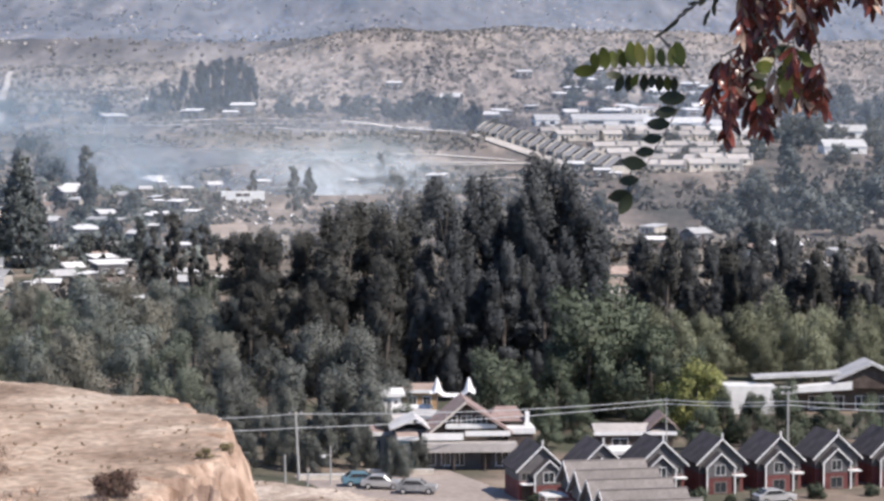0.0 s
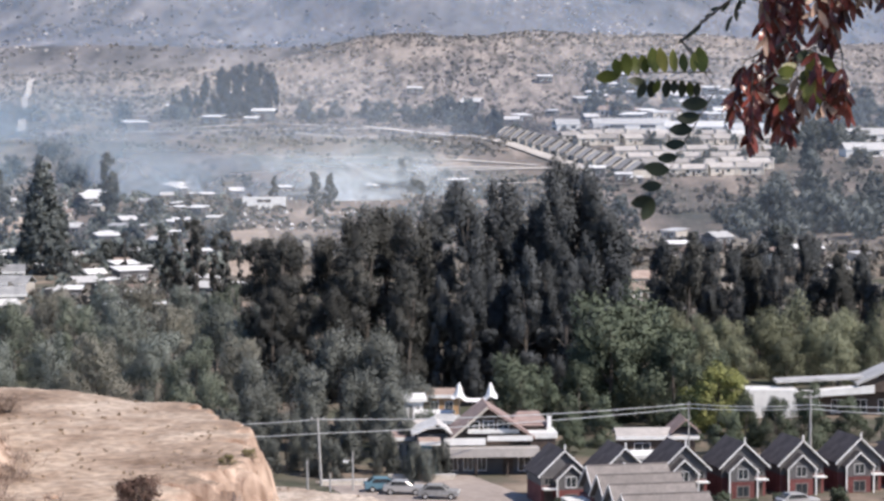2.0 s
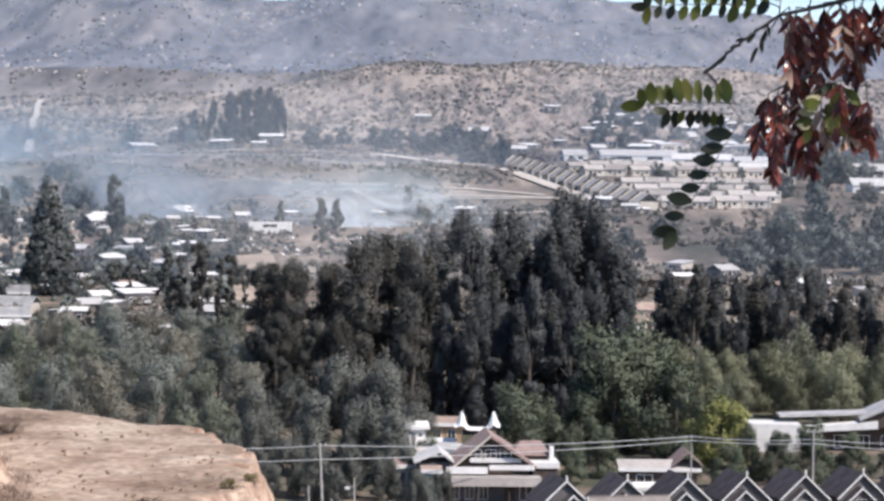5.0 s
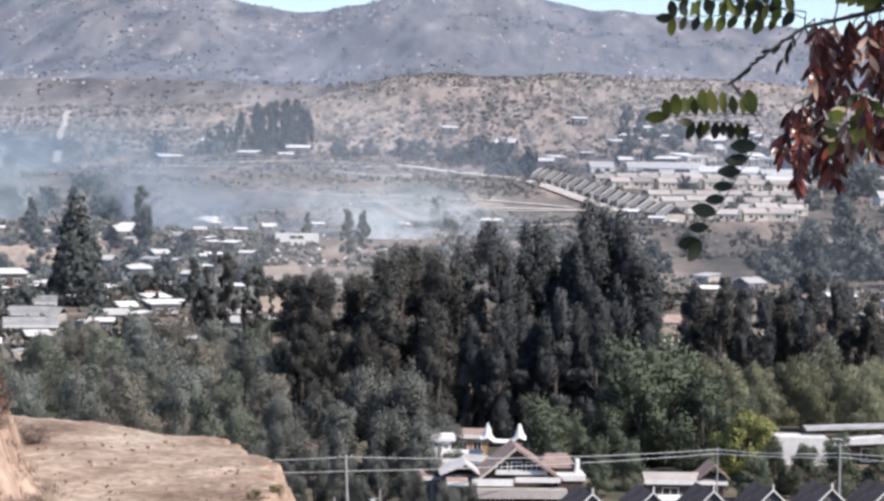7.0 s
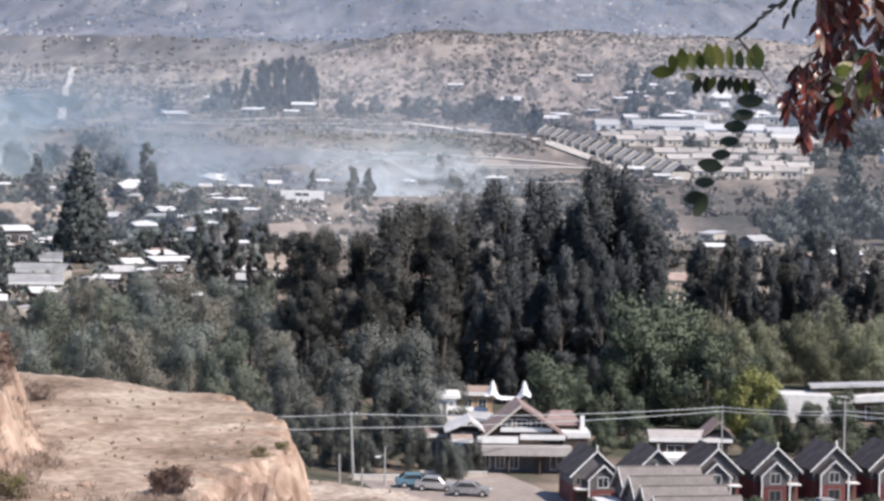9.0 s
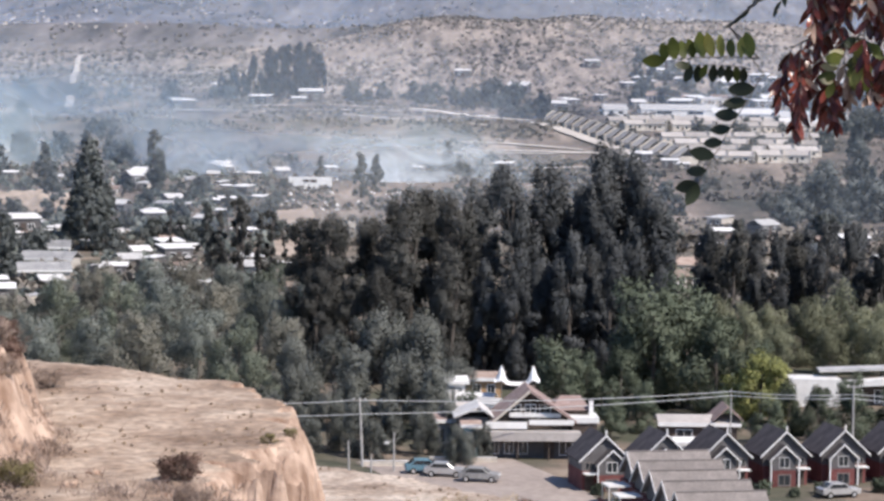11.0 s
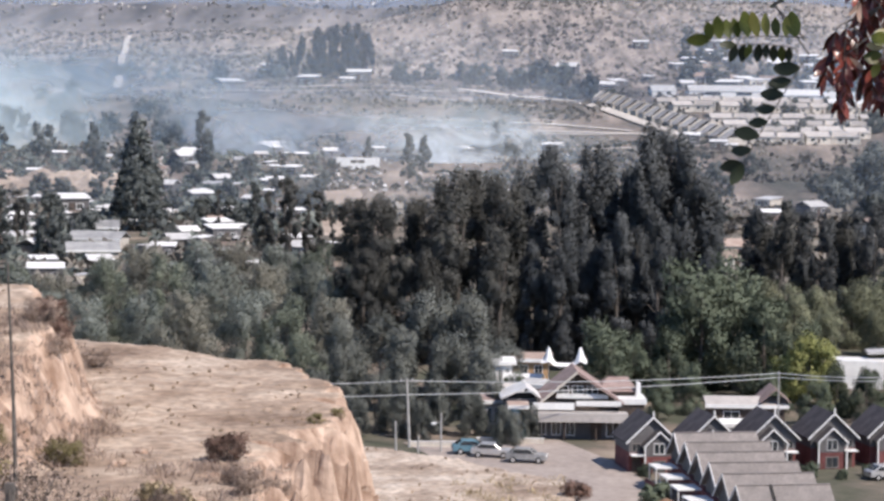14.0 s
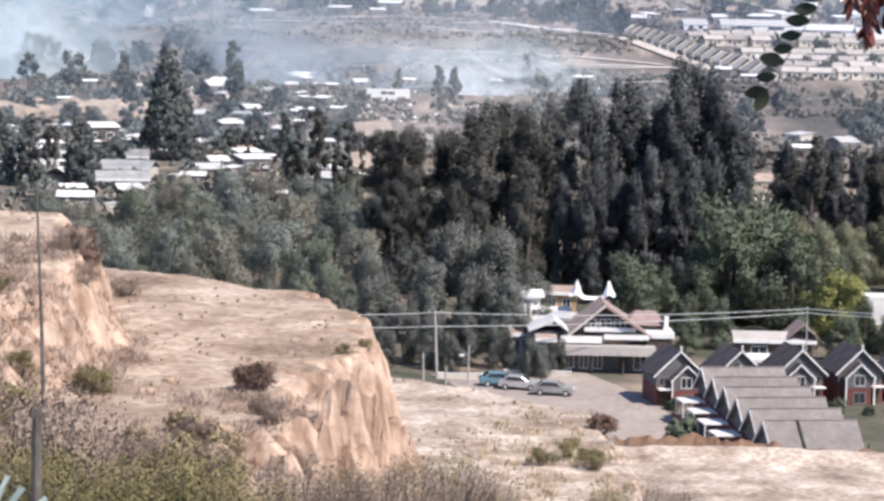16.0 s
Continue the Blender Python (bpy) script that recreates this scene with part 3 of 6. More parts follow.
def row_house(mirror=1):
    """Narrow house with a steep gable to the street and a lower porch gable before it."""
    h = new("row_house")
    W, D, E, R = 2.35, 5.6, 3.1, 5.55
    part("wall", boxes((-W, W, 0.0, D, -1.2, 2.0)), M_REDWALL, h, "dark red lower wall")
    part("upper_wall", prism([(-W, 2.0), (W, 2.0), (W, E), (0, R - 0.12), (-W, E)], 0.02, D), M_GREYWALL, h, "grey upper wall")
    part("roof", gable_roof(2.72, 2.55, 3.07, -0.35, D + 0.3), M_SLATE, h, "dark slate roof")
    part("bargeboard", barge(-2.75, 3.05, 0, 5.62, -0.35, 0.2), M_WHITE, h, "white bargeboard")
    part("bargeboard", barge(0, 5.62, 2.75, 3.05, -0.352, 0.2), M_WHITE, h, "white bargeboard")
    part("finial", boxes((-0.07, 0.07, -0.42, -0.3, 5.4, 6.1)), M_WHITE, h, "white finial")
    px = -0.45 * mirror
    part("porch_wall", prism([(px - 1.25, 1.7), (px + 1.25, 1.7), (px + 1.25, 3.05), (px, 4.1), (px - 1.25, 3.05)], -1.1, 0.0), M_GREYWALL, h)
    part("porch_roof", gable_roof(1.62, 1.5, 2.77, -1.4, 0.6, 0.14, px), M_SLATE, h)
    part("porch_bargeboard", barge(px - 1.65, 2.75, px, 4.28, -1.4, 0.18), M_WHITE, h, "white bargeboard")
    part("porch_bargeboard", barge(px, 4.28, px + 1.65, 2.75, -1.402, 0.18), M_WHITE, h, "white bargeboard")
    part("post", boxes((px - 1.55, px - 1.42, -1.38, -1.25, -1.2, 2.7)), M_WHITE, h, "white post")
    part("post", boxes((px + 1.42, px + 1.55, -1.38, -1.25, -1.2, 2.7)), M_WHITE, h, "white post")
    part("porch_base", boxes((px - 1.3, px + 1.3, -1.12, 0.0, -1.2, 1.7)), M_REDWALL, h, "dark red porch wall")
    window(h, px - 0.5, px + 0.5, 2.0, 2.95, -1.1, M_ZINC)
    window(h, px - 0.6, px + 0.6, 0.2, 1.2, -1.12, M_GREYROOF)
    xx = 1.6 * mirror
    part("door", boxes((xx - 0.45, xx + 0.45, -0.05, 0.02, -1.0, 1.6)), M_TIMBER, h)
    window(h, xx - 0.4, xx + 0.4, 2.15, 2.8, 0.02, M_GREYROOF)
    part("canopy", boxes((min(xx - 0.7, xx + 0.7), max(xx - 0.7, xx + 0.7), -1.2, 0.0, 1.75, 1.87)), M_WHITE, h, "small white canopy")
    return tagged(h, "two-storey row house, red and grey, white bargeboards, slate roof", "house", "gabled row houses")


def back_house():
    """House with its ridge across and a gable end to the street."""
    h = new("terrace_house")
    L, W, E, R = 7.7, 2.9, 3.1, 5.4

    def turn(bm):
        bmesh.ops.transform(bm, matrix=Matrix.Rotation(radians(90), 4, 'Z') @ Matrix.Translation((0, -L, 0)), verts=bm.verts)
        return bm
    part("wall", turn(prism([(-W + 0.3, -1), (W - 0.3, -1), (W - 0.3, E), (0, R - 0.15), (-W + 0.3, E)], 0.2, L - 0.1)), M_GREYWALL, h)
    part("roof", turn(gable_roof(W, 2.3, 3.1, -0.1, L + 0.35)), M_GREYROOF, h, "grey shingle roof")
    for s in (-1, 1):
        part("bargeboard", turn(prism([(0, 5.45), (s * W, 3.12), (s * W, 2.86), (0, 5.19)], L + 0.35, L + 0.42)), M_ZINC, h, "pale grey bargeboard")
    part("ridge_cap", turn(boxes((-0.12, 0.12, -0.12, L + 0.36, 5.36, 5.45))), M_GREYROOF, h)
    part("lower_wall", boxes((-0.35, 0.05, -2.4, 2.4, -1, 2.5)), M_REDWALL, h, "dark red front wall")
    part("canopy", boxes((-2.6, -0.36, -1.9, 0.9, 2.2, 2.34)), M_WHITE, h, "flat white carport canopy")
    part("yard_wall", boxes((-2.75, -2.62, -2.3, 1.6, -1, 0.8)), M_REDWALL, h, "low dark red yard wall")
    for y in (-1.8, 0.8):
        part("post", boxes((-2.55, -2.45, y - 0.05, y + 0.05, -1, 2.2)), M_WHITE, h, "white post")
    return tagged(h, "terraced house with grey shingle roof and white carport", "house", "terraced houses")


def cottage(seed, w, d, roof_mat, wall_mat, label, flat=False):
    """Small low house of the settlement."""
    r = random.Random(seed)
    h = new("cottage")
    e = 2.4 + r.random() * 0.4
    part("wall", boxes((-w / 2, w / 2, -d / 2, d / 2, -1.5, e)), wall_mat, h)
    if flat:
        bm = prism([(-d / 2 - 0.3, e + 0.1), (d / 2 + 0.3, e + 0.75), (d / 2 + 0.3, e + 0.63), (-d / 2 - 0.3, e - 0.02)], -w / 2 - 0.3, w / 2 + 0.3)
        bmesh.ops.rotate(bm, matrix=Matrix.Rotation(radians(90), 3, 'Z'), verts=bm.verts)
        part("roof", bm, roof_mat, h)
    else:
        bm = gable_roof(d / 2 + 0.35, d * 0.26, e + 0.05, -w / 2 - 0.3, w / 2 + 0.3, 0.12)
        bmesh.ops.rotate(bm, matrix=Matrix.Rotation(radians(90), 3, 'Z'), verts=bm.verts)
        part("roof", bm, roof_mat, h)
    window(h, -w * 0.32, -w * 0.14, 1.0, 1.9, -d / 2)
    window(h, w * 0.14, w * 0.32, 1.0, 1.9, -d / 2)
    part("door", boxes((-0.45, 0.45, -d / 2 - 0.05, -d / 2 + 0.02, -0.1, 2.0)), M_TIMBER, h)
    return tagged(h, label, "house", "settlement houses")


# ---------------------------------------------------------------- ground cover on hills
def cover(name, rows, material, label, size, quads, seed):
    rng = np.random.default_rng(seed)
    lobes = [((x, y, z + s * 0.35), (s * 0.7, s * 0.7, s * 0.5)) for x, y, z, s in rows]
    n = len(rows)
    C = np.repeat(np.array([c for c, r in lobes]), quads, 0)
    R = np.repeat(np.array([r for c, r in lobes]), quads, 0)
    d = rng.normal(size=(n * quads, 3))
    d /= np.linalg.norm(d, axis=1)[:, None]
    P = C + d * R * (0.5 + 0.5 * rng.random((n * quads, 1)))
    a = rng.normal(size=P.shape)
    a /= np.linalg.norm(a, axis=1)[:, None]
    b = np.cross(a, rng.normal(size=P.shape))
    b /= np.linalg.norm(b, axis=1)[:, None]
    s = (R[:, :1] * size) * (0.6 + 0.8 * rng.random((n * quads, 1)))
    V = np.stack([P - a * s, P + b * s * 0.7, P + a * s, P - b * s * 0.7], 1)
    ob = part(name, (V.reshape(-1, 3).tolist(), np.arange(n * quads * 4).reshape(-1, 4).tolist()), material)
    return tagged(ob, label, "scrub", kind="stuff")


_r = random.Random(5)
rows = []
while len(rows) < 6500:
    y = _r.uniform(1780, 2480)
    x = _r.uniform(-0.27, 0.2) * y
    if fnoise(x, y, 120, 2.2) + _r.uniform(-0.5, 0.5) > -0.15:
        rows.append((x, y, ground_z(x, y), _r.uniform(1.2, 2.9)))
cover("hill_scrub", rows, M_SCRUB, "dark scrub bushes dotted over a tan dry hillside", 0.8, 7, 21)
rows = []
while len(rows) < 1500:
    y = _r.uniform(2500, 4250)
    x = _r.uniform(-0.26, 0.19) * y
    if fnoise(x, y, 300, 6.2) + _r.uniform(-0.4, 0.4) > 0.0:
        rows.append((x, y, ground_z(x, y), _r.uniform(2, 4.5)))
cover("mountain_scrub", rows, M_SCRUB, "grey scrub over distant mountain slopes", 0.8, 7, 22)
rows = []
while len(rows) < 8000:
    y = _r.uniform(430, 1750)
    x = _r.uniform(-0.27, 0.2) * y
    if fnoise(x, y, 60, 8.2) + _r.uniform(-0.3, 0.3) > 0.1:
        rows.append((x, y, ground_z(x, y), _r.uniform(0.9, 3.0)))
cover("field_scrub", rows, M_SCRUB, "low grey-brown scrub between dry fields", 0.75, 8, 23)
rows = []
while len(rows) < 1100:
    y = _r.uniform(60, 130)
    x = _r.uniform(-24, 4)
    z = bank_z(x, y)
    if abs(bank_z(x + 0.5, y) - z) + abs(bank_z(x, y + 0.5) - z) < 0.5 and fnoise(x, y, 7, 3.3) + _r.uniform(-0.4, 0.4) > 0:
        rows.append((x, y, z, _r.uniform(0.04, 0.13)))
cover("dry_tufts", rows, M_STRAWTUFT, "dry brown grass tufts on sandy ground", 0.7, 10, 24)
rows = []
while len(rows) < 640:
    y = _r.uniform(450, 1000)
    x = _r.uniform(-0.235, -0.095) * y
    if not (-172 < x < -128 and 690 < y < 770):
        rows.append((x, y, ground_z(x, y), _r.uniform(1.2, 3.4)))
cover("garden_shrubs", rows, M_OLIVE, "grey-green shrubs crowding between settlement houses", 0.5, 26, 25)

# ridge of pushed-up earth along the lowest terrace
v, f = [], []
n = 90
for i in range(n + 1):
    x = 2.2 + 26 * i / n
    h = 0.55 + 0.35 * fnoise(x, 3, 1.5, 1.1) + (0.35 if x < 11 else 0)
    for k, (dy, dz) in enumerate(((-1.3, -0.1), (-0.6, 0.6), (0.0, 1.0), (0.7, 0.55), (1.4, -0.3))):
        v.append((x, 148.5 + dy + 0.3 * fnoise(x, dy, 1.2, 2.0), 13.3 + h * dz * (1 + 0.3 * fnoise(x, dy, 0.6, 7.0))))
for i in range(n):
    for k in range(4):
        a = i * 5 + k
        f.append((a, a + 5, a + 6, a + 1))
tagged(part("earth_berm", (v, f), M_CLOD), "low ridge of dark reddish earth along the terrace", "earth bank", kind="structure")


def blades(name, spots, per, height, material, label, seed):
    """Thin dry blades and twigs in tufts; spots: x, y, z, spread."""
    rng = np.random.default_rng(seed)
    n = len(spots) * per
    S = np.repeat(np.array(spots, float), per, 0)
    P = S[:, :3] + np.c_[rng.normal(0, 1, (n, 2)) * S[:, 3:4] * 0.5, np.full(n, -0.03)]
    lean = np.c_[rng.normal(0, 0.45, (n, 2)), np.ones(n)]
    lean /= np.linalg.norm(lean, axis=1)[:, None]
    h = height * (0.4 + 0.9 * rng.random((n, 1))) * (0.5 + 0.5 * S[:, 3:4] / S[:, 3].max())
    side = np.cross(lean, rng.normal(size=(n, 3)))
    side /= np.linalg.norm(side, axis=1)[:, None]
    w = h * 0.028
    V = np.stack([P - side * w, P + side * w, P + lean * h * 0.6 + side * w, P + lean * h + rng.normal(0, 0.1, (n, 3)) * h], 1)
    return tagged(part(name, (V.reshape(-1, 3).tolist(), np.arange(n * 4).reshape(-1, 4).tolist()), material), label, "dry grass", kind="stuff")


spots = []
while len(spots) < 420:
    y, x = _r.uniform(56, 80), _r.uniform(-14.5, -4.5)
    z = bank_z(x, y)
    if z > 24.5 and fnoise(x, y, 4, 1.7) + _r.uniform(-0.3, 0.3) + (72 - y) * 0.03 + (x + 10) * 0.06 > 0:
        spots.append((x, y, z, _r.uniform(0.25, 0.7)))
blades("dry_brush", spots, 34, 0.32, M_DRY, "pinkish-brown dry brush along the terrace edge", 31)
spots = []
while len(spots) < 800:
    y, x = _r.uniform(60, 88), _r.uniform(-23, -15)
    spots.append((x, y, bank_z(x, y), _r.uniform(0.2, 0.6)))
blades("dry_grass", spots, 34, 0.34, M_DRY, "brown dry grass on the earth mound", 32)
spots = []
while len(spots) < 420:
    y = _r.uniform(18, 52)
    x = _r.uniform(-0.26, 0.11) * y
    spots.append((x, y, ground_z(x, y), _r.uniform(0.2, 0.5)))
blades("slope_grass", spots, 60, 0.5, M_STRAW, "straw-coloured dry grass on the near slope", 33)
spots = []
while len(spots) < 160:
    y, x = _r.uniform(88, 118), _r.uniform(-4.5, 2.2)
    z = bank_z(x, y)
    spots.append((x, y, z, _r.uniform(0.2, 0.6)))
blades("edge_grass", spots, 26, 0.4, M_STRAW, "pale dry grass along the lower terrace edge", 34)
rows = []
while len(rows) < 420:
    y = _r.uniform(760, 1060)
    x = _r.uniform(-0.16, 0.05) * y
    if fnoise(x, y, 40, 4.4) + _r.uniform(-0.2, 0.2) > 0.12:
        rows.append((x, y, ground_z(x, y), _r.uniform(0.5, 1.5)))
cover("field_rubble", rows, M_WHITE, "scattered pale rubble and sheets on the dry field", 0.6, 3, 26)
rows = []
while len(rows) < 900:
    y = _r.uniform(800, 1080)
    x = _r.uniform(-0.13, 0.06) * y
    if fnoise(x, y, 30, 9.4) + _r.uniform(-0.25, 0.25) > 0.05:
        rows.append((x, y, ground_z(x, y), _r.uniform(0.8, 2.6)))
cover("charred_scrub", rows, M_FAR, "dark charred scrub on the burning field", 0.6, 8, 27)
rows = []
while len(rows) < 4200:
    y = _r.uniform(1790, 2470)
    x = _r.uniform(-0.27, 0.2) * y
    if fnoise(x, y, 90, 5.5) + _r.uniform(-0.5, 0.5) > -0.1:
        rows.append((x, y, ground_z(x, y) - 0.2, _r.uniform(0.8, 2.0)))
cover("pale_hill_tufts", rows, M_DIRT, "pale dry grass tufts and stones on the hillside", 0.8, 4, 28)
rows = []
while len(rows) < 900:
    y = _r.uniform(2600, 4250)
    x = _r.uniform(-0.26, 0.19) * y
    if fnoise(x, y, 260, 1.5) + _r.uniform(-0.25, 0.25) > 0.15:
        rows.append((x, y, ground_z(x, y) - 0.5, _r.uniform(2.0, 5.0)))
cover("pale_rocks", rows, M_DIRT, "pale rocks on distant mountain slopes", 0.8, 4, 29)


# ---------------------------------------------------------------- trees of the valley
BIG = [make_tree("eucalyptus_tree", 10 + i, 30, (11.5, 13, 10, 12.5, 11)[i], 30000, 0.3, (M_EUC, M_EUCB, M_EUC, M_EUCB, M_EUC)[i], ("tall dark blue-green eucalyptus tree in a dense stand", "tall dark brownish-green eucalyptus tree in a dense stand")[i in (1, 3)], 0.05, 19, 0.4, tall=1.5, puff=0.1) for i in range(5)]
BROWNISH, DARK = [BIG[1], BIG[3]], [BIG[0], BIG[2], BIG[4]]
copies(BROWNISH, [(-28.0, 350, 0.72), (-24.7, 346, 0.735), (-19.2, 352, 0.72), (-14.6, 346, 0.85), (-10.8, 352, 0.86), (-7.2, 346, 0.82), (-26, 337, 0.52), (-17, 336, 0.52), (-21, 338, 0.48), (-8, 335, 0.6)], "eucalyptus stands")
copies(DARK, [(-4.2, 352, 0.87), (0.6, 346, 0.91), (5.4, 351, 0.95), (9.2, 355, 0.86), (12.4, 347, 0.99), (16.0, 351, 1.03), (19.2, 347, 0.97), (22, 355, 0.7), (1, 334, 0.6), (8, 337, 0.68), (14, 336, 0.66), (-3, 337, 0.55), (3, 360, 0.66), (11, 362, 0.7), (18, 360, 0.72), (-6, 361, 0.66), (20, 338, 0.5), (4.6, 340, 0.55), (11, 341, 0.6)], "eucalyptus stands")
COL = [make_tree("columnar_tree", 25 + i, 19, 5.6 + 0.5 * i, 16000, 0.25, (M_EUC, M_EUCB, M_EUC)[i], "dark columnar tree with a pointed top in a row", 0.03, 20, 0.55, tall=1.6, puff=0.13) for i in range(3)]
copies(COL, [(31.6, 402, 0.95), (36.2, 398, 1.04), (39.6, 404, 0.95), (42.6, 396, 0.9), (46.0, 404, 0.92), (50.5, 397, 1.04), (55.0, 401, 1.0), (59.5, 397, 0.93), (64.0, 401, 0.84), (68.6, 397, 0.9), (73, 402, 0.88), (77.5, 397, 0.84), (82, 402, 0.8), (34, 412, 0.9), (48.5, 413, 0.92), (57.5, 414, 0.92), (66, 414, 0.88), (75, 414, 0.84)], "columnar row")
PINE = [make_tree("distant_pine", 90 + i, 34, 13 + 2 * i, 5200, 0.9, M_PINE, "tall dark blue-grey pine in a distant clump", 0.1, 17, 0.35, tall=1.5, puff=0.09) for i in range(3)]
copies(PINE, [(-174, 1700, 0.84), (-165, 1706, 1.0), (-157, 1698, 0.96), (-151, 1704, 1.07), (-144, 1699, 1.1), (-136, 1705, 1.02), (-129, 1700, 0.9), (-181, 1703, 0.5), (-188, 1698, 0.62), (-160, 1690, 0.7), (-140, 1688, 0.76), (-196, 1704, 0.45)], "distant pine clump")
MID = [make_tree("olive_tree", 30 + i, 10, 9, 12000, 0.21, (M_OLIVE, M_OLIVEB, M_OLIVE, M_OLIVEG)[i], "bushy grey-green tree beside the houses", 0.04, 15, 0.35, 0.1, tall=0.9, puff=0.13) for i in range(4)]
SIL = [make_tree("willow_tree", 45 + i, 10, 8, 12000, 0.21, M_SILVER, "pale silvery-green willow beside the street", 0.04, 15, 0.35, 0.5, tall=1.4, puff=0.12) for i in range(3)]
copies(SIL, [(-26, 305, 0.85), (-21, 300, 1.0), (-15, 306, 1.2), (-10, 302, 1.15), (-18, 290, 0.95), (-12, 288, 0.9), (-24, 286, 0.75), (-23, 272, 0.5), (-19.5, 274, 0.6), (-16, 270, 0.55), (-12.5, 273, 0.6), (-9, 271, 0.5), (-21, 268, 0.4), (-14, 267, 0.42), (-26, 276, 0.6), (-6.2, 276, 0.5), (-5.4, 265.5, 0.4), (-4.2, 264.8, 0.34), (-2.6, 267.5, 0.36), (-8.5, 284, 0.8), (-6, 292, 0.8)], "silvery willows")
WIL = [make_tree("willow_tree", 40 + i, 9, 9, 12000, 0.21, M_PALEOLIVE, "pale yellowish-olive bushy tree before the tree row", 0.04, 15, 0.35, 0.3, tall=0.9, puff=0.13) for i in range(3)]
copies(WIL, [(31, 370, 0.9), (35, 366, 0.82), (39, 371, 0.85), (43.5, 366, 0.95), (48.5, 369, 1.1), (52.5, 364, 0.95), (56, 370, 0.9), (61, 366, 0.95), (66, 370, 0.95), (71, 366, 0.9), (77, 368, 0.85), (46, 356, 0.7), (53, 354, 0.75), (59, 356, 0.7), (65, 354, 0.72), (38, 354, 0.66)], "yellowish trees")
copies(MID, [(-60, 420, 1.0), (-53, 410, 1.05), (-46, 415, 0.95), (-39, 405, 1.0), (-33, 410, 0.9), (-66, 400, 1.0), (-74, 410, 0.72),
             (-58, 372, 1.05), (-50, 365, 1.1), (-43, 370, 1.0), (-36, 362, 1.05), (-66, 366, 1.05), (-31, 350, 1.0), (-73, 360, 0.9), (-80, 372, 0.8), (-86, 396, 0.7), (-92, 420, 0.66)], "grey-green trees")
copies(MID, [(-54, 325, 0.95), (-47, 318, 1.0), (-40, 324, 1.0), (-34, 316, 0.95), (-61, 322, 0.95), (-29, 322, 0.95), (-68, 330, 0.9), (-30, 296, 0.7), (-75, 336, 0.9)], "grey-green trees")
GRN = [make_tree("broadleaf_tree", 50 + i, 9, 8, 12000, 0.21, M_GREEN, "rounded green broadleaf tree near the houses", 0.06, 15, 0.3, 0.1, tall=0.8, puff=0.13) for i in range(3)]
copies(GRN, [(6.5, 300, 0.95), (9.5, 303, 0.8), (14, 304, 0.9), (18, 312, 1.55), (22.5, 316, 1.7), (26, 310, 1.3), (29.5, 306, 0.9), (16, 292, 0.6), (25, 290, 0.55), (33, 292, 0.6), (40, 290, 0.75), (45, 292, 0.6), (49, 288, 0.55), (53, 292, 0.6),
             (36, 288, 0.65), (-4.5, 282, 0.55), (12, 286, 0.5), (30, 284, 0.55)], "green trees")
lime = stand(make_tree("yellow_green_tree", 61, 7.5, 9.0, 9000, 0.25, M_LIME, "bright yellow-green tree beside a white building", 0.08, 20, 0.3, 0.1), 30.6, 300, 20, 1.08)
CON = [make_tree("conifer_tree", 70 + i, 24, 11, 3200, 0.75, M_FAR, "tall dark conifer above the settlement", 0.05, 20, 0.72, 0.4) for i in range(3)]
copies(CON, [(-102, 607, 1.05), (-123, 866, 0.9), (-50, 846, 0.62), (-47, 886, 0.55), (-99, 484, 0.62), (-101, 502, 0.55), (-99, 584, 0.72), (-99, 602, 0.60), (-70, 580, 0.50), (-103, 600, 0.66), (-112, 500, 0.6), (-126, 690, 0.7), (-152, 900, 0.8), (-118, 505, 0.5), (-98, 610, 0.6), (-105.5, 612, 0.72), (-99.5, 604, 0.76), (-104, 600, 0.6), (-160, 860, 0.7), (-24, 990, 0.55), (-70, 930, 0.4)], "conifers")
SLIM = [make_tree("slender_tree", 75 + i, 17, 2.6 + 0.5 * i, 2600, 0.3, M_EUCB, "slender dark tree with a bare pale trunk", (0.35, 0.12, 0.5)[i], 12, 0.4, 0.5, tall=1.2, puff=0.14) for i in range(3)]
copies(SLIM, [(-54, 468, 1.0), (-51.5, 474, 1.15), (-49.5, 466, 1.05), (-47, 472, 0.95), (-44.5, 468, 1.02), (-56.5, 478, 0.7), (-42, 470, 0.72), (-46, 460, 0.6), (-52.5, 458, 0.66), (-49, 455, 0.55), (-113, 520, 0.8), (-110.5, 514, 0.7), (-115, 512, 0.75), (-76, 560, 0.7), (-72, 640, 0.7)], "slender trees")
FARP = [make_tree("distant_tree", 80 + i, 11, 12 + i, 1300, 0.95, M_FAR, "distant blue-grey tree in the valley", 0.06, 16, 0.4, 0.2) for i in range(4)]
rows = []
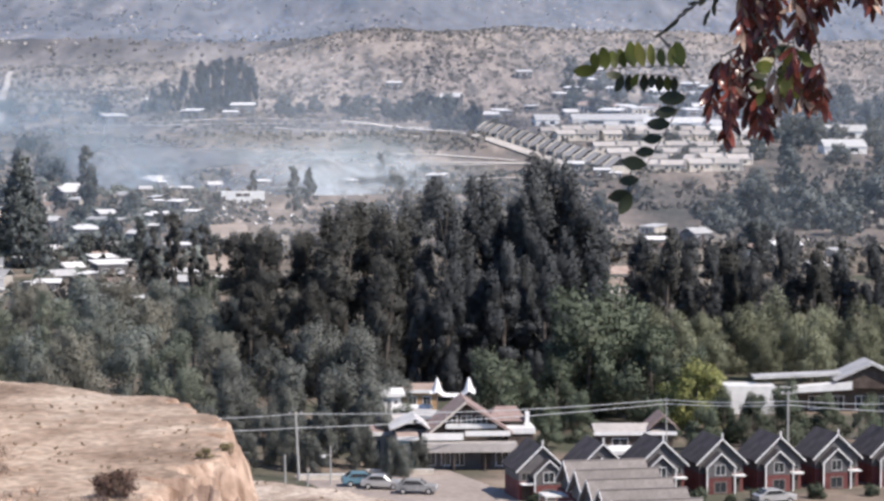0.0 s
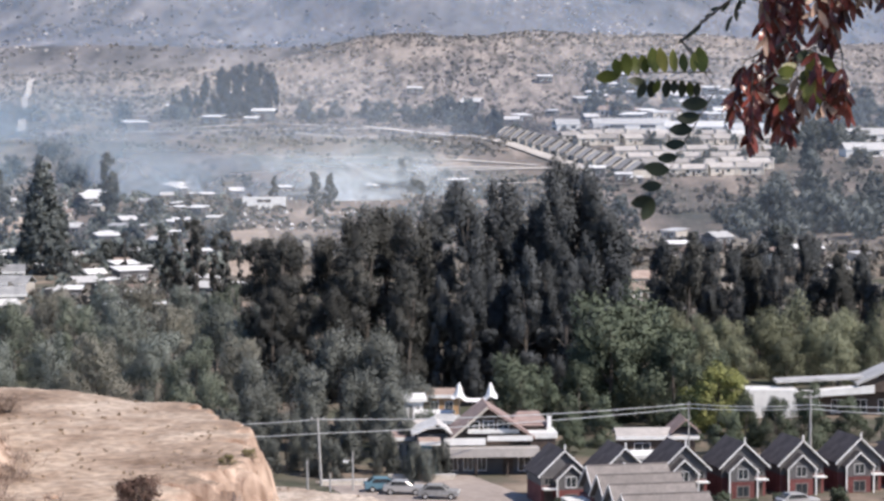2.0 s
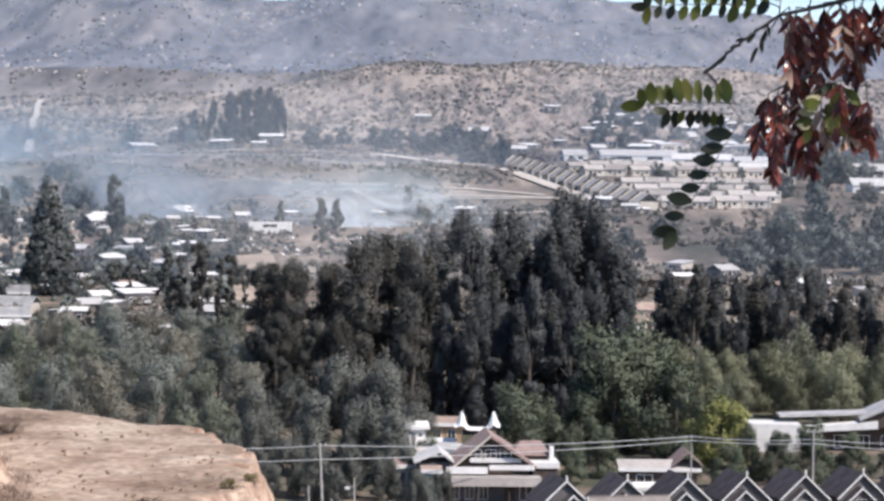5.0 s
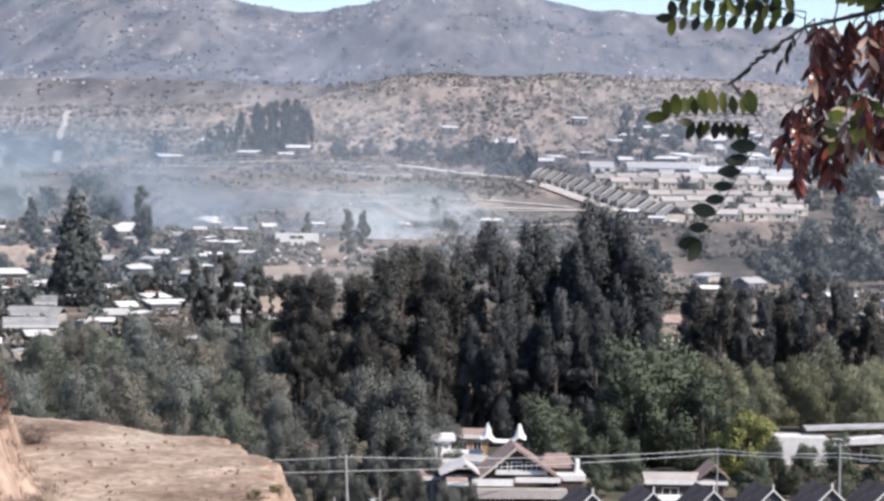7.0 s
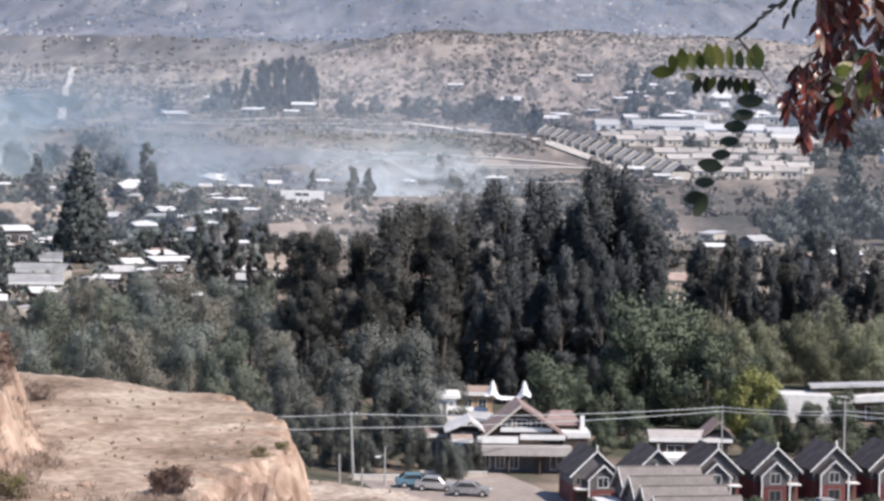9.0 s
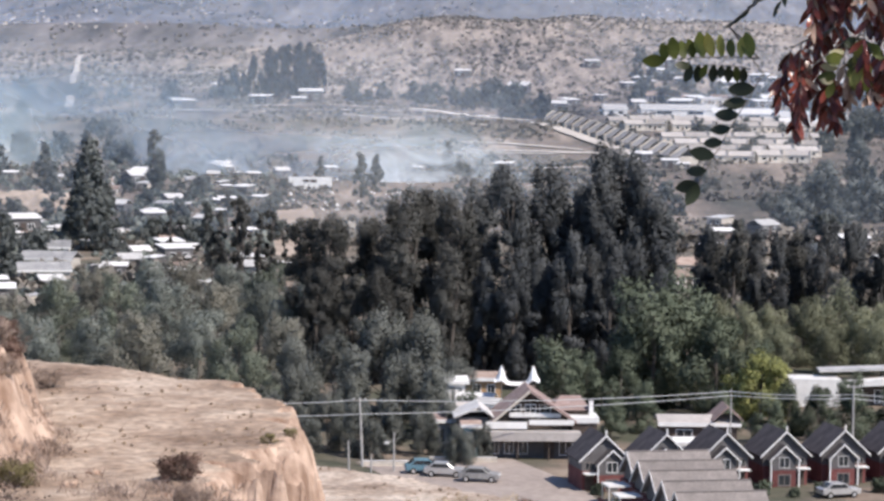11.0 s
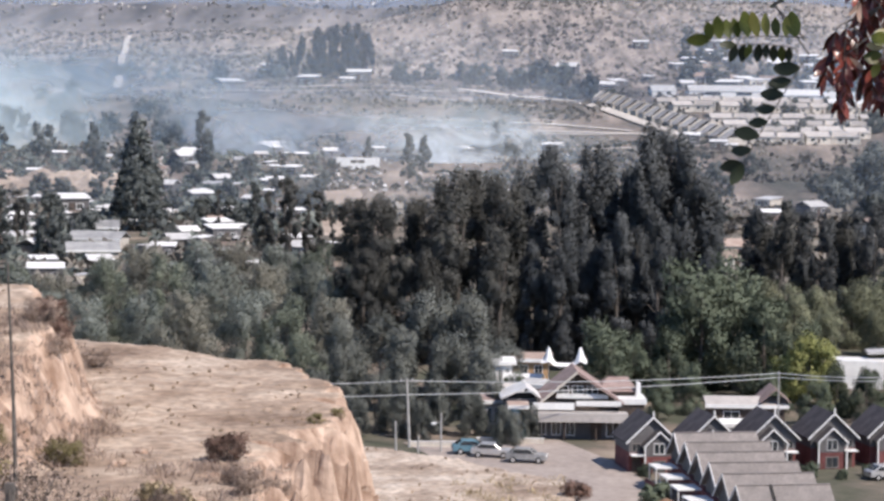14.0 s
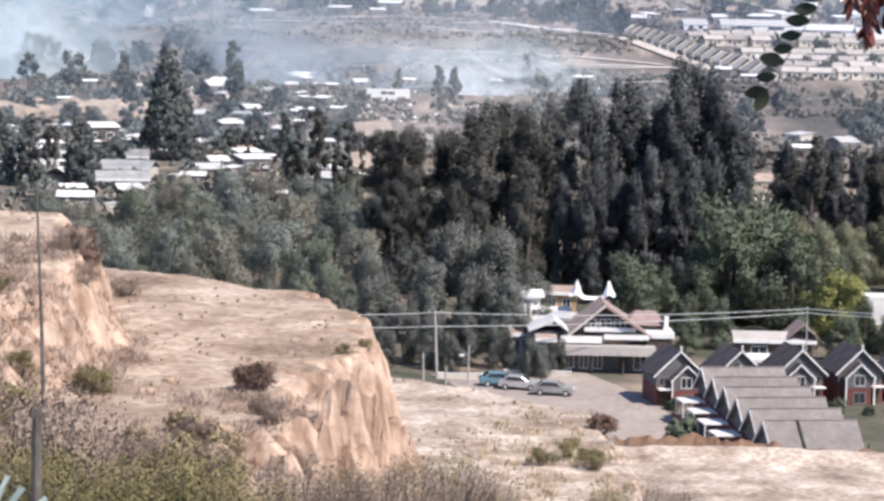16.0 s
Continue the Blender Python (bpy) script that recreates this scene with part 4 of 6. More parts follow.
for (u0, u1, d0, d1, n, s0, s1) in ((-0.07, 0.02, 1560, 1760, 34, 0.5, 1.2), (0.0, 0.035, 1340, 1500, 7, 0.5, 0.9), (0.05, 0.18, 1650, 1850, 36, 0.6, 1.3), (0.11, 0.18, 1480, 1640, 26, 0.7, 1.5), (0.05, 0.075, 1900, 2100, 12, 0.6, 1.2),
                                    (-0.24, -0.09, 1560, 1750, 26, 0.5, 1.2), (-0.25, -0.15, 950, 1350, 22, 0.5, 1.1), (-0.2, -0.09, 520, 900, 46, 0.25, 0.6), (-0.25, -0.2, 520, 800, 14, 0.3, 0.6), (0.12, 0.18, 700, 1000, 24, 0.6, 1.1),
                                    (0.06, 0.13, 620, 900, 22, 0.4, 0.75), (-0.04, -0.005, 960, 1060, 4, 0.4, 0.7), (0.075, 0.13, 1070, 1330, 26, 0.3, 0.6), (0.125, 0.19, 1060, 1400, 34, 0.5, 1.1)):
    for i in range(n):
        y = _r.uniform(d0, d1)
        rows.append((_r.uniform(u0, u1) * y, y, _r.uniform(s0, s1)))
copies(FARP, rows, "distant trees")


# ---------------------------------------------------------------- bushes on the banks
def make_bush(name, seed, h, w, count, size, leaf_mat, label, twigs=26):
    rng = np.random.default_rng(seed)
    v, f, lobes = [], [], []
    for i in range(twigs):
        an, le = rng.random() * 6.28, 0.35 + 0.6 * rng.random()
        tip = (math.cos(an) * w / 2 * le, math.sin(an) * w / 2 * le, h * (0.12 + 0.8 * rng.random()) * (1 - 0.35 * le))
        limb(v, f, (math.cos(an) * 0.05 * w, math.sin(an) * 0.05 * w, -0.15 * h), tip, 0.012 * h + 0.004, 0.004 * h, 4)
        lobes.append((tip, (w * 0.15, w * 0.15, h * 0.17)))
    ob = new(name)
    part("branching_stem", (v, f), M_BARK, ob)
    part("foliage", leaves(rng, lobes, count, size), leaf_mat, ob)
    return tagged(ob, label, "bush")


DRYB = [make_bush("dry_bush", 100 + i, 1.5, 1.9, 4500, 0.045, M_DRY, "dry brown leafless bush on the sandy terrace") for i in range(3)]
REDB = [make_bush("dark_dry_bush", 105, 1.15, 1.7, 3600, 0.06, M_REDDRY, "low dark reddish-brown dry bush on sandy ground")]
OLB = [make_bush("dusty_bush", 110 + i, 1.3, 1.8, 4500, 0.045, M_DRYG, "dusty olive-green bush on the earth bank") for i in range(2)]


def bushes(protos, rows, z_of, group):
    seen = set()
    for i, (x, y, s) in enumerate(rows):
        p = protos[i % len(protos)]
        ob = p
        if p in seen:
            ob = fresh(p)
        seen.add(p)
        ob["group"] = group
        stand(ob, x, y, i * 77, s, z_of(x, y))


bushes(DRYB, [(-9.4, 74.2, 0.5), (-8.9, 72.6, 0.55), (-8.2, 73.6, 0.45), (-9.6, 71.2, 0.55), (-8.0, 71.5, 0.55), (-7.6, 69.8, 0.55), (-9.0, 69.6, 0.5), (-8.6, 75.5, 0.4), (-8.2, 67, 0.9), (-7.4, 65, 0.8), (-6.7, 63, 0.75), (-17.6, 85, 0.7), (-16.9, 83.5, 0.6), (-10.8, 69.4, 0.6), (-9.6, 64.5, 0.8), (-8.6, 69, 0.5), (-11.6, 66, 0.6), (-17.5, 72, 0.8), (-19, 73, 0.9),
              (-18.2, 99, 0.6), (-20, 98, 0.8), (-21.5, 98.4, 0.9), (-15.4, 77.7, 0.55)], bank_z, "dry bushes")
bushes(REDB, [(-10.2, 78.5, 0.95), (-17.2, 85.4, 0.85), (-17.7, 86.6, 0.7), (1.1, 114.5, 0.9)], bank_z, "dark dry bushes")
TANB = [make_bush("tan_bush", 108, 1.0, 1.5, 3200, 0.06, M_STRAW, "rounded pale tan dry bush on the terrace")]
bushes(TANB, [(-10.6, 69.8, 0.9), (-11.5, 71.2, 0.7), (-9.7, 68.6, 0.7), (-11.0, 67.5, 0.8), (-9.2, 66.8, 0.75), (-12.4, 69.2, 0.6)], bank_z, "tan bushes")
bushes(OLB, [(-15.3, 77.2, 0.8), (-0.4, 107, 0.9), (0.6, 104, 0.8), (-1.5, 104.5, 0.7), (-7.6, 88, 0.35), (-8.2, 86, 0.35), (-17.9, 70, 0.9), (-19.6, 71, 1.0), (-16.5, 69, 0.8), (-21.5, 86, 0.9), (-18.5, 74, 1.0), (-17.2, 75.5, 0.7), (-20.4, 77, 1.0), (-16.6, 72.5, 0.8), (-18.9, 80, 0.7)], bank_z, "dusty bushes")
NEARB = [make_bush("yellow_green_bush", 120, 1.1, 1.25, 9000, 0.019, M_DRYG, "yellow-green bush on the near slope", 40), make_bush("twiggy_bush", 121, 1.2, 1.2, 6500, 0.016, M_DRY, "twiggy brown bush on the near slope", 46)]
bushes(NEARB, [(-3.5, 24, 1.2), (-6.9, 30.5, 2.1), (-4.1, 24.2, 1.3), (-6.7, 29, 2.0), (-4.8, 23.8, 1.2), (-3.1, 31, 1.1), (-4.45, 25.5, 1.3), (-2.6, 33, 1.05), (-3.75, 25, 1.2), (-1.9, 39, 1.25), (-5.2, 25.2, 1.15), (-2.5, 37, 1.1), (-2.3, 40.5, 1.4), (-1.4, 40, 1.2),
               (-5.6, 26, 1.2), (1.2, 43, 1.05), (0.5, 43, 0.95), (2.1, 44.5, 1.05), (-3.3, 36, 1.1), (2.9, 46, 0.9), (-6.3, 27.5, 1.4), (-3.8, 34, 1.05)], ground_z, "near bushes")


def boulder(seed, size):
    """A lump of hardened earth, worn round."""
    bm = bmesh.new()
    bmesh.ops.create_icosphere(bm, subdivisions=3, radius=1.0)
    for v in bm.verts:
        k = 1 + 0.45 * noise.fractal(v.co * 0.9 + Vector((seed, 0, 0)), 1.0, 2.0, 4)
        v.co = Vector((v.co.x * 1.15, v.co.y, v.co.z * 0.75)) * k * size
    return tagged(part("earth_boulder", bm, M_SAND), "rounded lump of hardened sandy earth", "boulder", "earth boulders")


for i, (x, y, k) in enumerate(((-10.3, 70.6, 0.5), (-9.4, 69.2, 0.55), (-9.9, 68.0, 0.45), (-11.2, 72.4, 0.35), (-8.7, 67.2, 0.4), (-12.0, 73.6, 0.25), (-13.6, 77.5, 0.25), (-13.2, 79.5, 0.2))):
    stand(boulder(i * 3.7, k), x, y, i * 50, 1.0, bank_z(x, y) + 0.1 * k)


def agave():
    ob = new("agave_plant")
    rng = random.Random(8)
    for i in range(24):
        bm = bmesh.new()
        n, le = 6, rng.uniform(0.4, 0.58)
        prev = None
        for k in range(n + 1):
            t = k / n
            w = 0.028 * (1 - t) ** 0.7 * (0.6 + 1.2 * t * (1 - t) * 2) + 0.001
            x, z = le * t * 0.75, le * (0.75 * t + 0.35 * t * (1 - t))
            row = [bm.verts.new((x - 0.012, -w, z + 0.02)), bm.verts.new((x, 0, z)), bm.verts.new((x - 0.012, w, z + 0.02)), bm.verts.new((x - 0.02, 0, z + 0.03))]
            if prev:
                for j in range(4):
                    bm.faces.new((prev[j], prev[(j + 1) % 4], row[(j + 1) % 4], row[j]))
            prev = row
        lf = part("leaf", bm, M_AGAVE, ob)
        lf.matrix_basis = pose(0, 0, 0.5, 0, rng.uniform(-40, 25), i * 137.5)
    part("stem", tube([(0, 0, -0.1), (0.02, 0, 0.3), (0, 0, 0.56)], 0.06, 0.05, 8), M_BARK, ob)
    return tagged(ob, "blue-green agave rosette on the near slope", "agave")


stand(agave(), -2.9, 12.0, 0, 0.9, ground_z(-2.8, 12) - 0.02)
v, f = [], []
limb(v, f, (0, 0, -0.8), (0.03, 0, 2.0), 0.05, 0.042, 8)
v2 = boxes((-0.01, 0.068, -0.035, 0.035, 1.97, 2.05))
post = new("wooden_post")
part("shaft", (v, f), M_BARK, post)
part("cap", v2, M_BARK, post)
stand(tagged(post, "weathered wooden fence post on the near slope", "post"), -4.42, 20, 0, 1, ground_z(-4.4, 20) - 0.55)
v, f = [], []
pts = [(0, 0, -0.4), (-0.06, 0, 1.4), (-0.1, 0.02, 2.6), (-0.17, 0, 4.35)]
for a, b, r0, r1 in zip(pts, pts[1:], (0.035, 0.03, 0.024), (0.03, 0.024, 0.012)):
    limb(v, f, a, b, r0, r1, 6)
stalk = part("dry_stalk", (v, f), M_BARK)
stand(tagged(stalk, "tall thin dry flower stalk on the near slope", "stalk"), -6.45, 30, 0, 1.0)


# ---------------------------------------------------------------- streets
def strip(name, pts, width, material, label, lift=0.25, sub=12, category="road"):
    """A road laid over the ground along a line of points in x and y."""
    verts, faces = [], []
    for i in range(len(pts) - 1):
        (xa, ya), (xb, yb) = pts[i], pts[i + 1]
        for k in range(sub + (i == len(pts) - 2)):
            t = k / sub
            x, y = xa + (xb - xa) * t, ya + (yb - ya) * t
            d = Vector((xb - xa, yb - ya)).normalized()
            for s in (-1, 1):
                px, py = x - d.y * s * width / 2, y + d.x * s * width / 2
                verts.append((px, py, ground_z(px, py) + lift))
    for i in range(len(verts) // 2 - 1):
        faces.append((2 * i, 2 * i + 1, 2 * i + 3, 2 * i + 2))
    return tagged(part(name, (verts, faces), material), label, category, kind="structure")


strip("road_street", [(-8, 268), (-1, 250), (9, 198)], 17, M_ASPHALT, "pale grey worn asphalt street between houses", 0.05)
strip("road_cross", [(8, 271), (60, 278)], 5, M_ASPHALT, "pale asphalt cross street behind the terraces", 0.045)
strip("road_field", [(-20, 1125), (36, 1122), (66, 1090)], 6, M_DIRT, "pale dirt road across dry fields", 0.6)
strip("road_upper", [(-200, 1455), (-116, 1550), (-60, 1500), (10, 1330)], 9, M_DIRT, "pale dirt road along the foot of the hill", 1.8)
strip("ground_burnt", [(-66, 955), (-20, 962), (26, 985)], 30, M_BURNT, "blackened burnt ground on the dry field", 0.35, 12, "ground")


def earth_mound(cx, cy, rx, ry, h):
    """A bare heap of earth, worn uneven."""
    verts, faces, n = [], [], 40
    for j in range(n + 1):
        for i in range(n + 1):
            a, b = i / n * 2 - 1, j / n * 2 - 1
            x, y = cx + a * rx, cy + b * ry
            k = max(0.0, 1 - a ** 6 - abs(b) ** 2.4 + 0.3 * a * (1 - a * a)) * (0.72 + 0.5 * fnoise(x, y, 16, 2.4))
            verts.append((x, y, ground_z(x, y) - 1.2 + k * (h + 1.2 + 2.2 * fnoise(x, y, 5, 4.4))))
    for j in range(n):
        for i in range(n):
            k = j * (n + 1) + i
            faces.append((k, k + 1, k + n + 2, k + n + 1))
    return verts, faces


mound = tagged(part("ground_mound", earth_mound(-152, 745, 32, 24, 7.0), M_BARE), "bare tan earth mound above the settlement", "ground", kind="structure")
for q in mound.data.polygons:
    q.use_smooth = True
strip("ground_field", [(-49, 570), (-60, 680), (-72, 790)], 18, M_BARE, "bare tan slope between settlement and trees", 0.45, 12, "ground")
strip("road_edge", [(12, 1330), (32, 1225), (50, 1135), (58, 1080)], 8, M_DIRT, "bright dirt track beside the far housing rows", 0.9)
strip("road_track", [(-195, 1440), (-100, 1425), (-10, 1285)], 5, M_DIRT, "pale dirt track between dry fields", 0.6)
strip("road_pale", [(-205, 1428), (-120, 1446), (-50, 1460), (-8, 1420)], 8, M_PALEROAD, "bright pale road along the upper fields", 1.4)
strip("road_lane", [(-62, 1195), (0, 1170), (34, 1135)], 5, M_DIRT, "pale dirt lane between dry fields", 0.6)
strip("road_path", [(-40, 1010), (25, 1040), (62, 1062)], 4, M_DIRT, "pale dirt path near the far houses", 0.5)
strip("road_slope", [(-256, 1450), (-349, 2000), (-403, 2350)], 5, M_DIRT, "straight pale dirt track climbing the hillside", 2.5)
strip("road_row", [(-40, 1108), (14.5, 1112), (45, 1120)], 5, M_DIRT, "pale street leading to a row of far houses", 0.5)

# ---------------------------------------------------------------- gabled row and terraces
ha, hm = row_house(1), row_house(-1)
c12, s12 = math.cos(radians(16)), math.sin(radians(16))
for k in range(-2, 5):
    src = hm if k == -2 else ha
    m = pose(22.3 + 6.42 * c12 * k, 252.2 + 6.3 * s12 * k, 0.0, 0, 0, 13)
    if k in (-2, -1):
        src.matrix_basis = m
    else:
        copy_thing(ha, m)
hb = back_house()
hb.matrix_basis = pose(12.0, 239.0, 0, 0, 0, 12)
for k in range(1, 6):
    copy_thing(hb, pose(12.0 + 0.76 * k, 239 - 6.0 * k, 0, 0, 0, 12))

yard = stand(make_bush("front_yard_bush", 141, 2.4, 2.4, 1800, 0.18, M_GREEN, "dark green bush in a front yard"), 19.6, 245.5, 0, 0.6, 0)
for i, (x, y, k) in enumerate(((25.6, 247.5, 0.75), (31.4, 249, 0.6), (37.6, 250, 0.8), (43.4, 251.5, 0.65), (48.5, 252, 0.7), (28.6, 246.5, 0.5), (9.2, 246, 0.6), (10.2, 252, 0.5))):
    stand(fresh(yard), x, y, i * 63, k, 0)

# black strip stands in for the shaded gap between two roofs
gap_bm = bmesh.new()
box(gap_bm, -0.11, 0.11, -1.78, 1.78, 0, 0.05)
gap_strip = part("roof_gutter", gap_bm, M_TYRE, bpy.data.objects["terrace_house.005"], "black strip standing in for a gap between roofs")
gap_strip.matrix_basis = pose(2.6, -1.46, 4.32, 38.4, 0, 0)

lowwall = new("garden_wall")
part("wall", boxes((-3.6, 3.6, -0.1, 0.1, -0.4, 0.55)), M_CREAM, lowwall)
part("coping", boxes((-3.65, 3.65, -0.14, 0.14, 0.55, 0.62)), M_WHITE, lowwall, "white coping")
stand(tagged(lowwall, "low pale garden wall with white coping", "wall", "garden walls"), -11.5, 262.5, 4, 1.0, 0)
copy_thing(lowwall, pose(-4.5, 266, 0, 0, 0, 3))
hedge = stand(make_bush("hedge_bush", 140, 2.6, 3.2, 2200, 0.22, M_GREEN, "dark green bush in a front yard"), 9.6, 228, 0, 1.0, 0)
hedge2 = fresh(hedge)
stand(hedge2, 23.5, 214, 50, 1.1, 0.4)
tagged(hedge2, "pale grey-green bush beside the last house")


# ---------------------------------------------------------------- two-tier roofed restaurant
def restaurant():
    h = new("restaurant")
    # dark grey chosen so that the wall colour carries the veranda's shade
    part("wall", boxes((-4.8, 4.8, 0, 8, -0.6, 2.6)), M_GREYWALL, h, "grey ground-floor wall, dark for veranda shade")
    for x in (-4.2, -2.6, -1.1):
        window(h, x - 0.45, x + 0.45, 0.6, 1.9, 0.0)
    part("door", boxes((1.2, 2.3, -0.06, 0.02, -0.4, 2.0)), M_TIMBER, h)
    window(h, 2.9, 4.2, 0.5, 1.9, 0.0)
    part("veranda_roof", prism([(-5.6, 2.35), (-5.3, 3.15), (5.0, 3.15), (5.2, 2.35), (5.2, 2.2), (-5.6, 2.2)], -1.9, 0.2), M_FARROOF, h, "grey sheet veranda roof")
    for x in (-5.2, -1.8, 1.6, 4.9):
        part("post", boxes((x - 0.08, x + 0.08, -1.5, -1.34, -0.6, 2.2)), M_TIMBER, h)
    part("fascia", boxes((-5.2, -0.7, -0.5, -0.3, 3.35, 4.1)), M_WHITE, h, "white fascia board")
    part("fascia", boxes((-0.5, 4.4, -0.35, -0.15, 3.75, 4.3)), M_WHITE, h, "white fascia board")
    part("side_roof", boxes((4.0, 7.2, 0.2, 5.0, 3.9, 4.5)), M_WHITE, h, "flat white side roof")
    part("side_wall", boxes((4.2, 7.0, 0.4, 4.8, -0.6, 3.9)), M_TIMBER, h)
    part("upper_wall", prism([(-3.9, 3.2), (3.9, 3.2), (3.9, 4.3), (-0.4, 7.0), (-3.9, 4.3)], 0.6, 7.4), M_TIMBER, h, "dark timber gable wall")
    part("balcony_rail", boxes((-2.6, 3.0, 0.3, 0.42, 4.5, 4.95)), M_WHITE, h, "white balcony rail")
    for x in (-1.9, -0.3, 1.3):
        window(h, x - 0.55, x + 0.55, 5.0, 5.8, 0.58)
    part("roof", prism([(-4.5, 4.1), (-0.4, 7.5), (4.7, 4.15), (4.7, 3.95), (-0.4, 7.25), (-4.5, 3.9)], -0.2, 8), M_TILE, h, "faded pink tile roof")
    part("bargeboard", barge(-4.5, 4.1, -0.4, 7.55, -0.2, 0.3), M_CREAM, h, "pale bargeboard")
    part("bargeboard", barge(-0.4, 7.55, 4.7, 4.15, -0.202, 0.3), M_TILE, h)
    # hipped right wing
    part("wing_wall", boxes((2.4, 6.2, 3.0, 8.0, 3.3, 5.2)), M_TIMBER, h)
    bm = bmesh.new()
    v = [bm.verts.new(p) for p in ((2.0, 2.6, 5.0), (6.6, 2.6, 5.0), (6.6, 8.4, 5.0), (2.0, 8.4, 5.0), (3.4, 5.5, 6.3), (5.6, 5.5, 6.3))]
    for q in ((0, 1, 5, 4), (1, 2, 5), (2, 3, 4, 5), (3, 0, 4), (3, 2, 1, 0)):
        bm.faces.new([v[i] for i in q])
    part("wing_roof", bm, M_TILE, h)
    part("wing_gable", boxes((6.3, 6.75, 2.4, 3.2, 4.4, 6.0)), M_WHITE, h, "white gable end")
    # left annex under pale sheets
    part("annex_wall", boxes((-8.2, -4.6, 1.5, 7.0, -0.6, 3.2)), M_TIMBER, h)
    bm = prism([(-8.6, 4.4), (-5.8, 5.6), (-4.2, 4.4), (-4.2, 4.25), (-5.8, 5.42), (-8.6, 4.22)], 1.0, 7.4)
    part("annex_roof", bm, M_ZINC, h, "pale patched sheet roof")
    part("annex_gable", boxes((-8.1, -4.8, 1.6, 6.8, 3.2, 4.3)), M_GREYWALL, h)
    return tagged(h, "two-tier restaurant house with pink tile roof and white fascias", "building")


stand(restaurant(), 3.0, 270.0, 4, 1.0, -0.1)


def tent():
    """White canopy sagging between two peaks."""
    h = new("tensile_canopy")
    verts, faces = [], []
    nx, ny = 24, 8
    for j in range(ny + 1):
        for i in range(nx + 1):
            x, y = -2.6 + 5.2 * i / nx, -1.6 + 3.2 * j / ny
            a = abs(j / ny * 2 - 1)
            z = 1.75 * (max(math.exp(-((x + 1.75) / 0.42) ** 2), math.exp(-((x - 1.85) / 0.42) ** 2))) * (1 - 0.75 * a) + 0.1 * x * x * 0.5 - 0.25 * a - 0.1
            verts.append((x, y, z + 6.75))
    for j in range(ny):
        for i in range(nx):
            k = j * (nx + 1) + i
            faces.append((k, k + 1, k + nx + 2, k + nx + 1))
    part("membrane", (verts, faces), M_WHITE, h, "white sagging membrane")
    for x in (-1.75, 1.85):
        v, f = [], []
        limb(v, f, (x, 0, -1), (x, 0, 8.35), 0.07, 0.05, 8)
        part("mast", (v, f), M_POLE, h)
    return tagged(h, "white tensile canopy with two peaks behind the restaurant", "canopy")


stand(tent(), 1.2, 284, 0, 1.0, 0.0)


def shed(name, w, d, h0, rise, wall_mat, roof_mat, label, cat="shed"):
    o = new(name)
    part("wall", boxes((-w / 2, w / 2, 0, d, -0.8, h0)), wall_mat, o)
    bm = gable_roof(d / 2 + 0.4, rise, h0, -w / 2 - 0.4, w / 2 + 0.4, 0.18)
    bmesh.ops.rotate(bm, matrix=Matrix.Rotation(radians(90), 3, 'Z'), verts=bm.verts)
    bmesh.ops.translate(bm, vec=(0, d / 2, 0), verts=bm.verts)
    part("roof", bm, roof_mat, o)
    part("fascia", boxes((-w / 2 - 0.42, w / 2 + 0.42, -0.46, -0.38, h0 - 0.35, h0 + 0.05)), M_WHITE, o, "white fascia")
    window(o, -w * 0.3, -w * 0.1, 0.9, h0 - 0.8, 0.0)
    window(o, w * 0.1, w * 0.3, 0.9, h0 - 0.8, 0.0)
    return tagged(o, label, cat)


stand(shed("white_roofed_shed", 8.4, 4.5, 3.3, 0.7, M_TIMBER, M_FARROOF, "long dark shed with pale roof and white fascia"), 21.4, 276, 2, 1.0)
part("end_gable", gable_roof(1.7, 1.5, 3.7, -0.6, 5.0, 0.16, 3.1), M_TILE, bpy.data.objects["white_roofed_shed"], "faded pink end gable")
stand(shed("small_shed", 2.6, 2.6, 3.0, 0.4, M_ZINC, M_WHITE, "small pale shed with white flat roof"), 19.4, 263, 5, 1.0)
stand(shed("ochre_shed", 4.2, 4, 6.1, 0.6, M_ORANGE, M_RUST, "ochre-walled shed behind the restaurant"), -2.6, 292, 0, 1.0)
stand(shed("pale_shack", 3.6, 3.0, 4.7, 0.5, M_GREYWALL, M_WHITE, "shack with bright white roof sheets"), -3.6, 284, -8, 1.0)
stand(shed("pale_shack", 2.0, 2.0, 6.3, 0.5, M_WHITE, M_WHITE, "small white shack behind the restaurant"), -5.7, 287, 12, 1.0)
stand(shed("blue_shack", 1.5, 1.8, 3.9, 0.4, M_BLUE, M_RUST, "shack hung with teal-blue tarpaulin"), -3.7, 267.4, 6, 1.0)

stand(shed("patched_shack", 2.6, 2.4, 4.0, 0.7, M_GREYWALL, M_FARROOF, "shack with patched grey roof beside the restaurant"), -5.0, 279, 20, 1.0)
stand(shed("patched_shack", 2.2, 2.4, 4.6, 0.6, M_TIMBER, M_ZINC, "shack with pale sheet roof beside the restaurant"), -2.4, 280, -24, 1.0)
stand(shed("patched_shack", 2.0, 2.2, 3.4, 0.7, M_CREAM, M_TILE, "shack with faded pink roof beside the restaurant"), -6.6, 275, 12, 1.0)

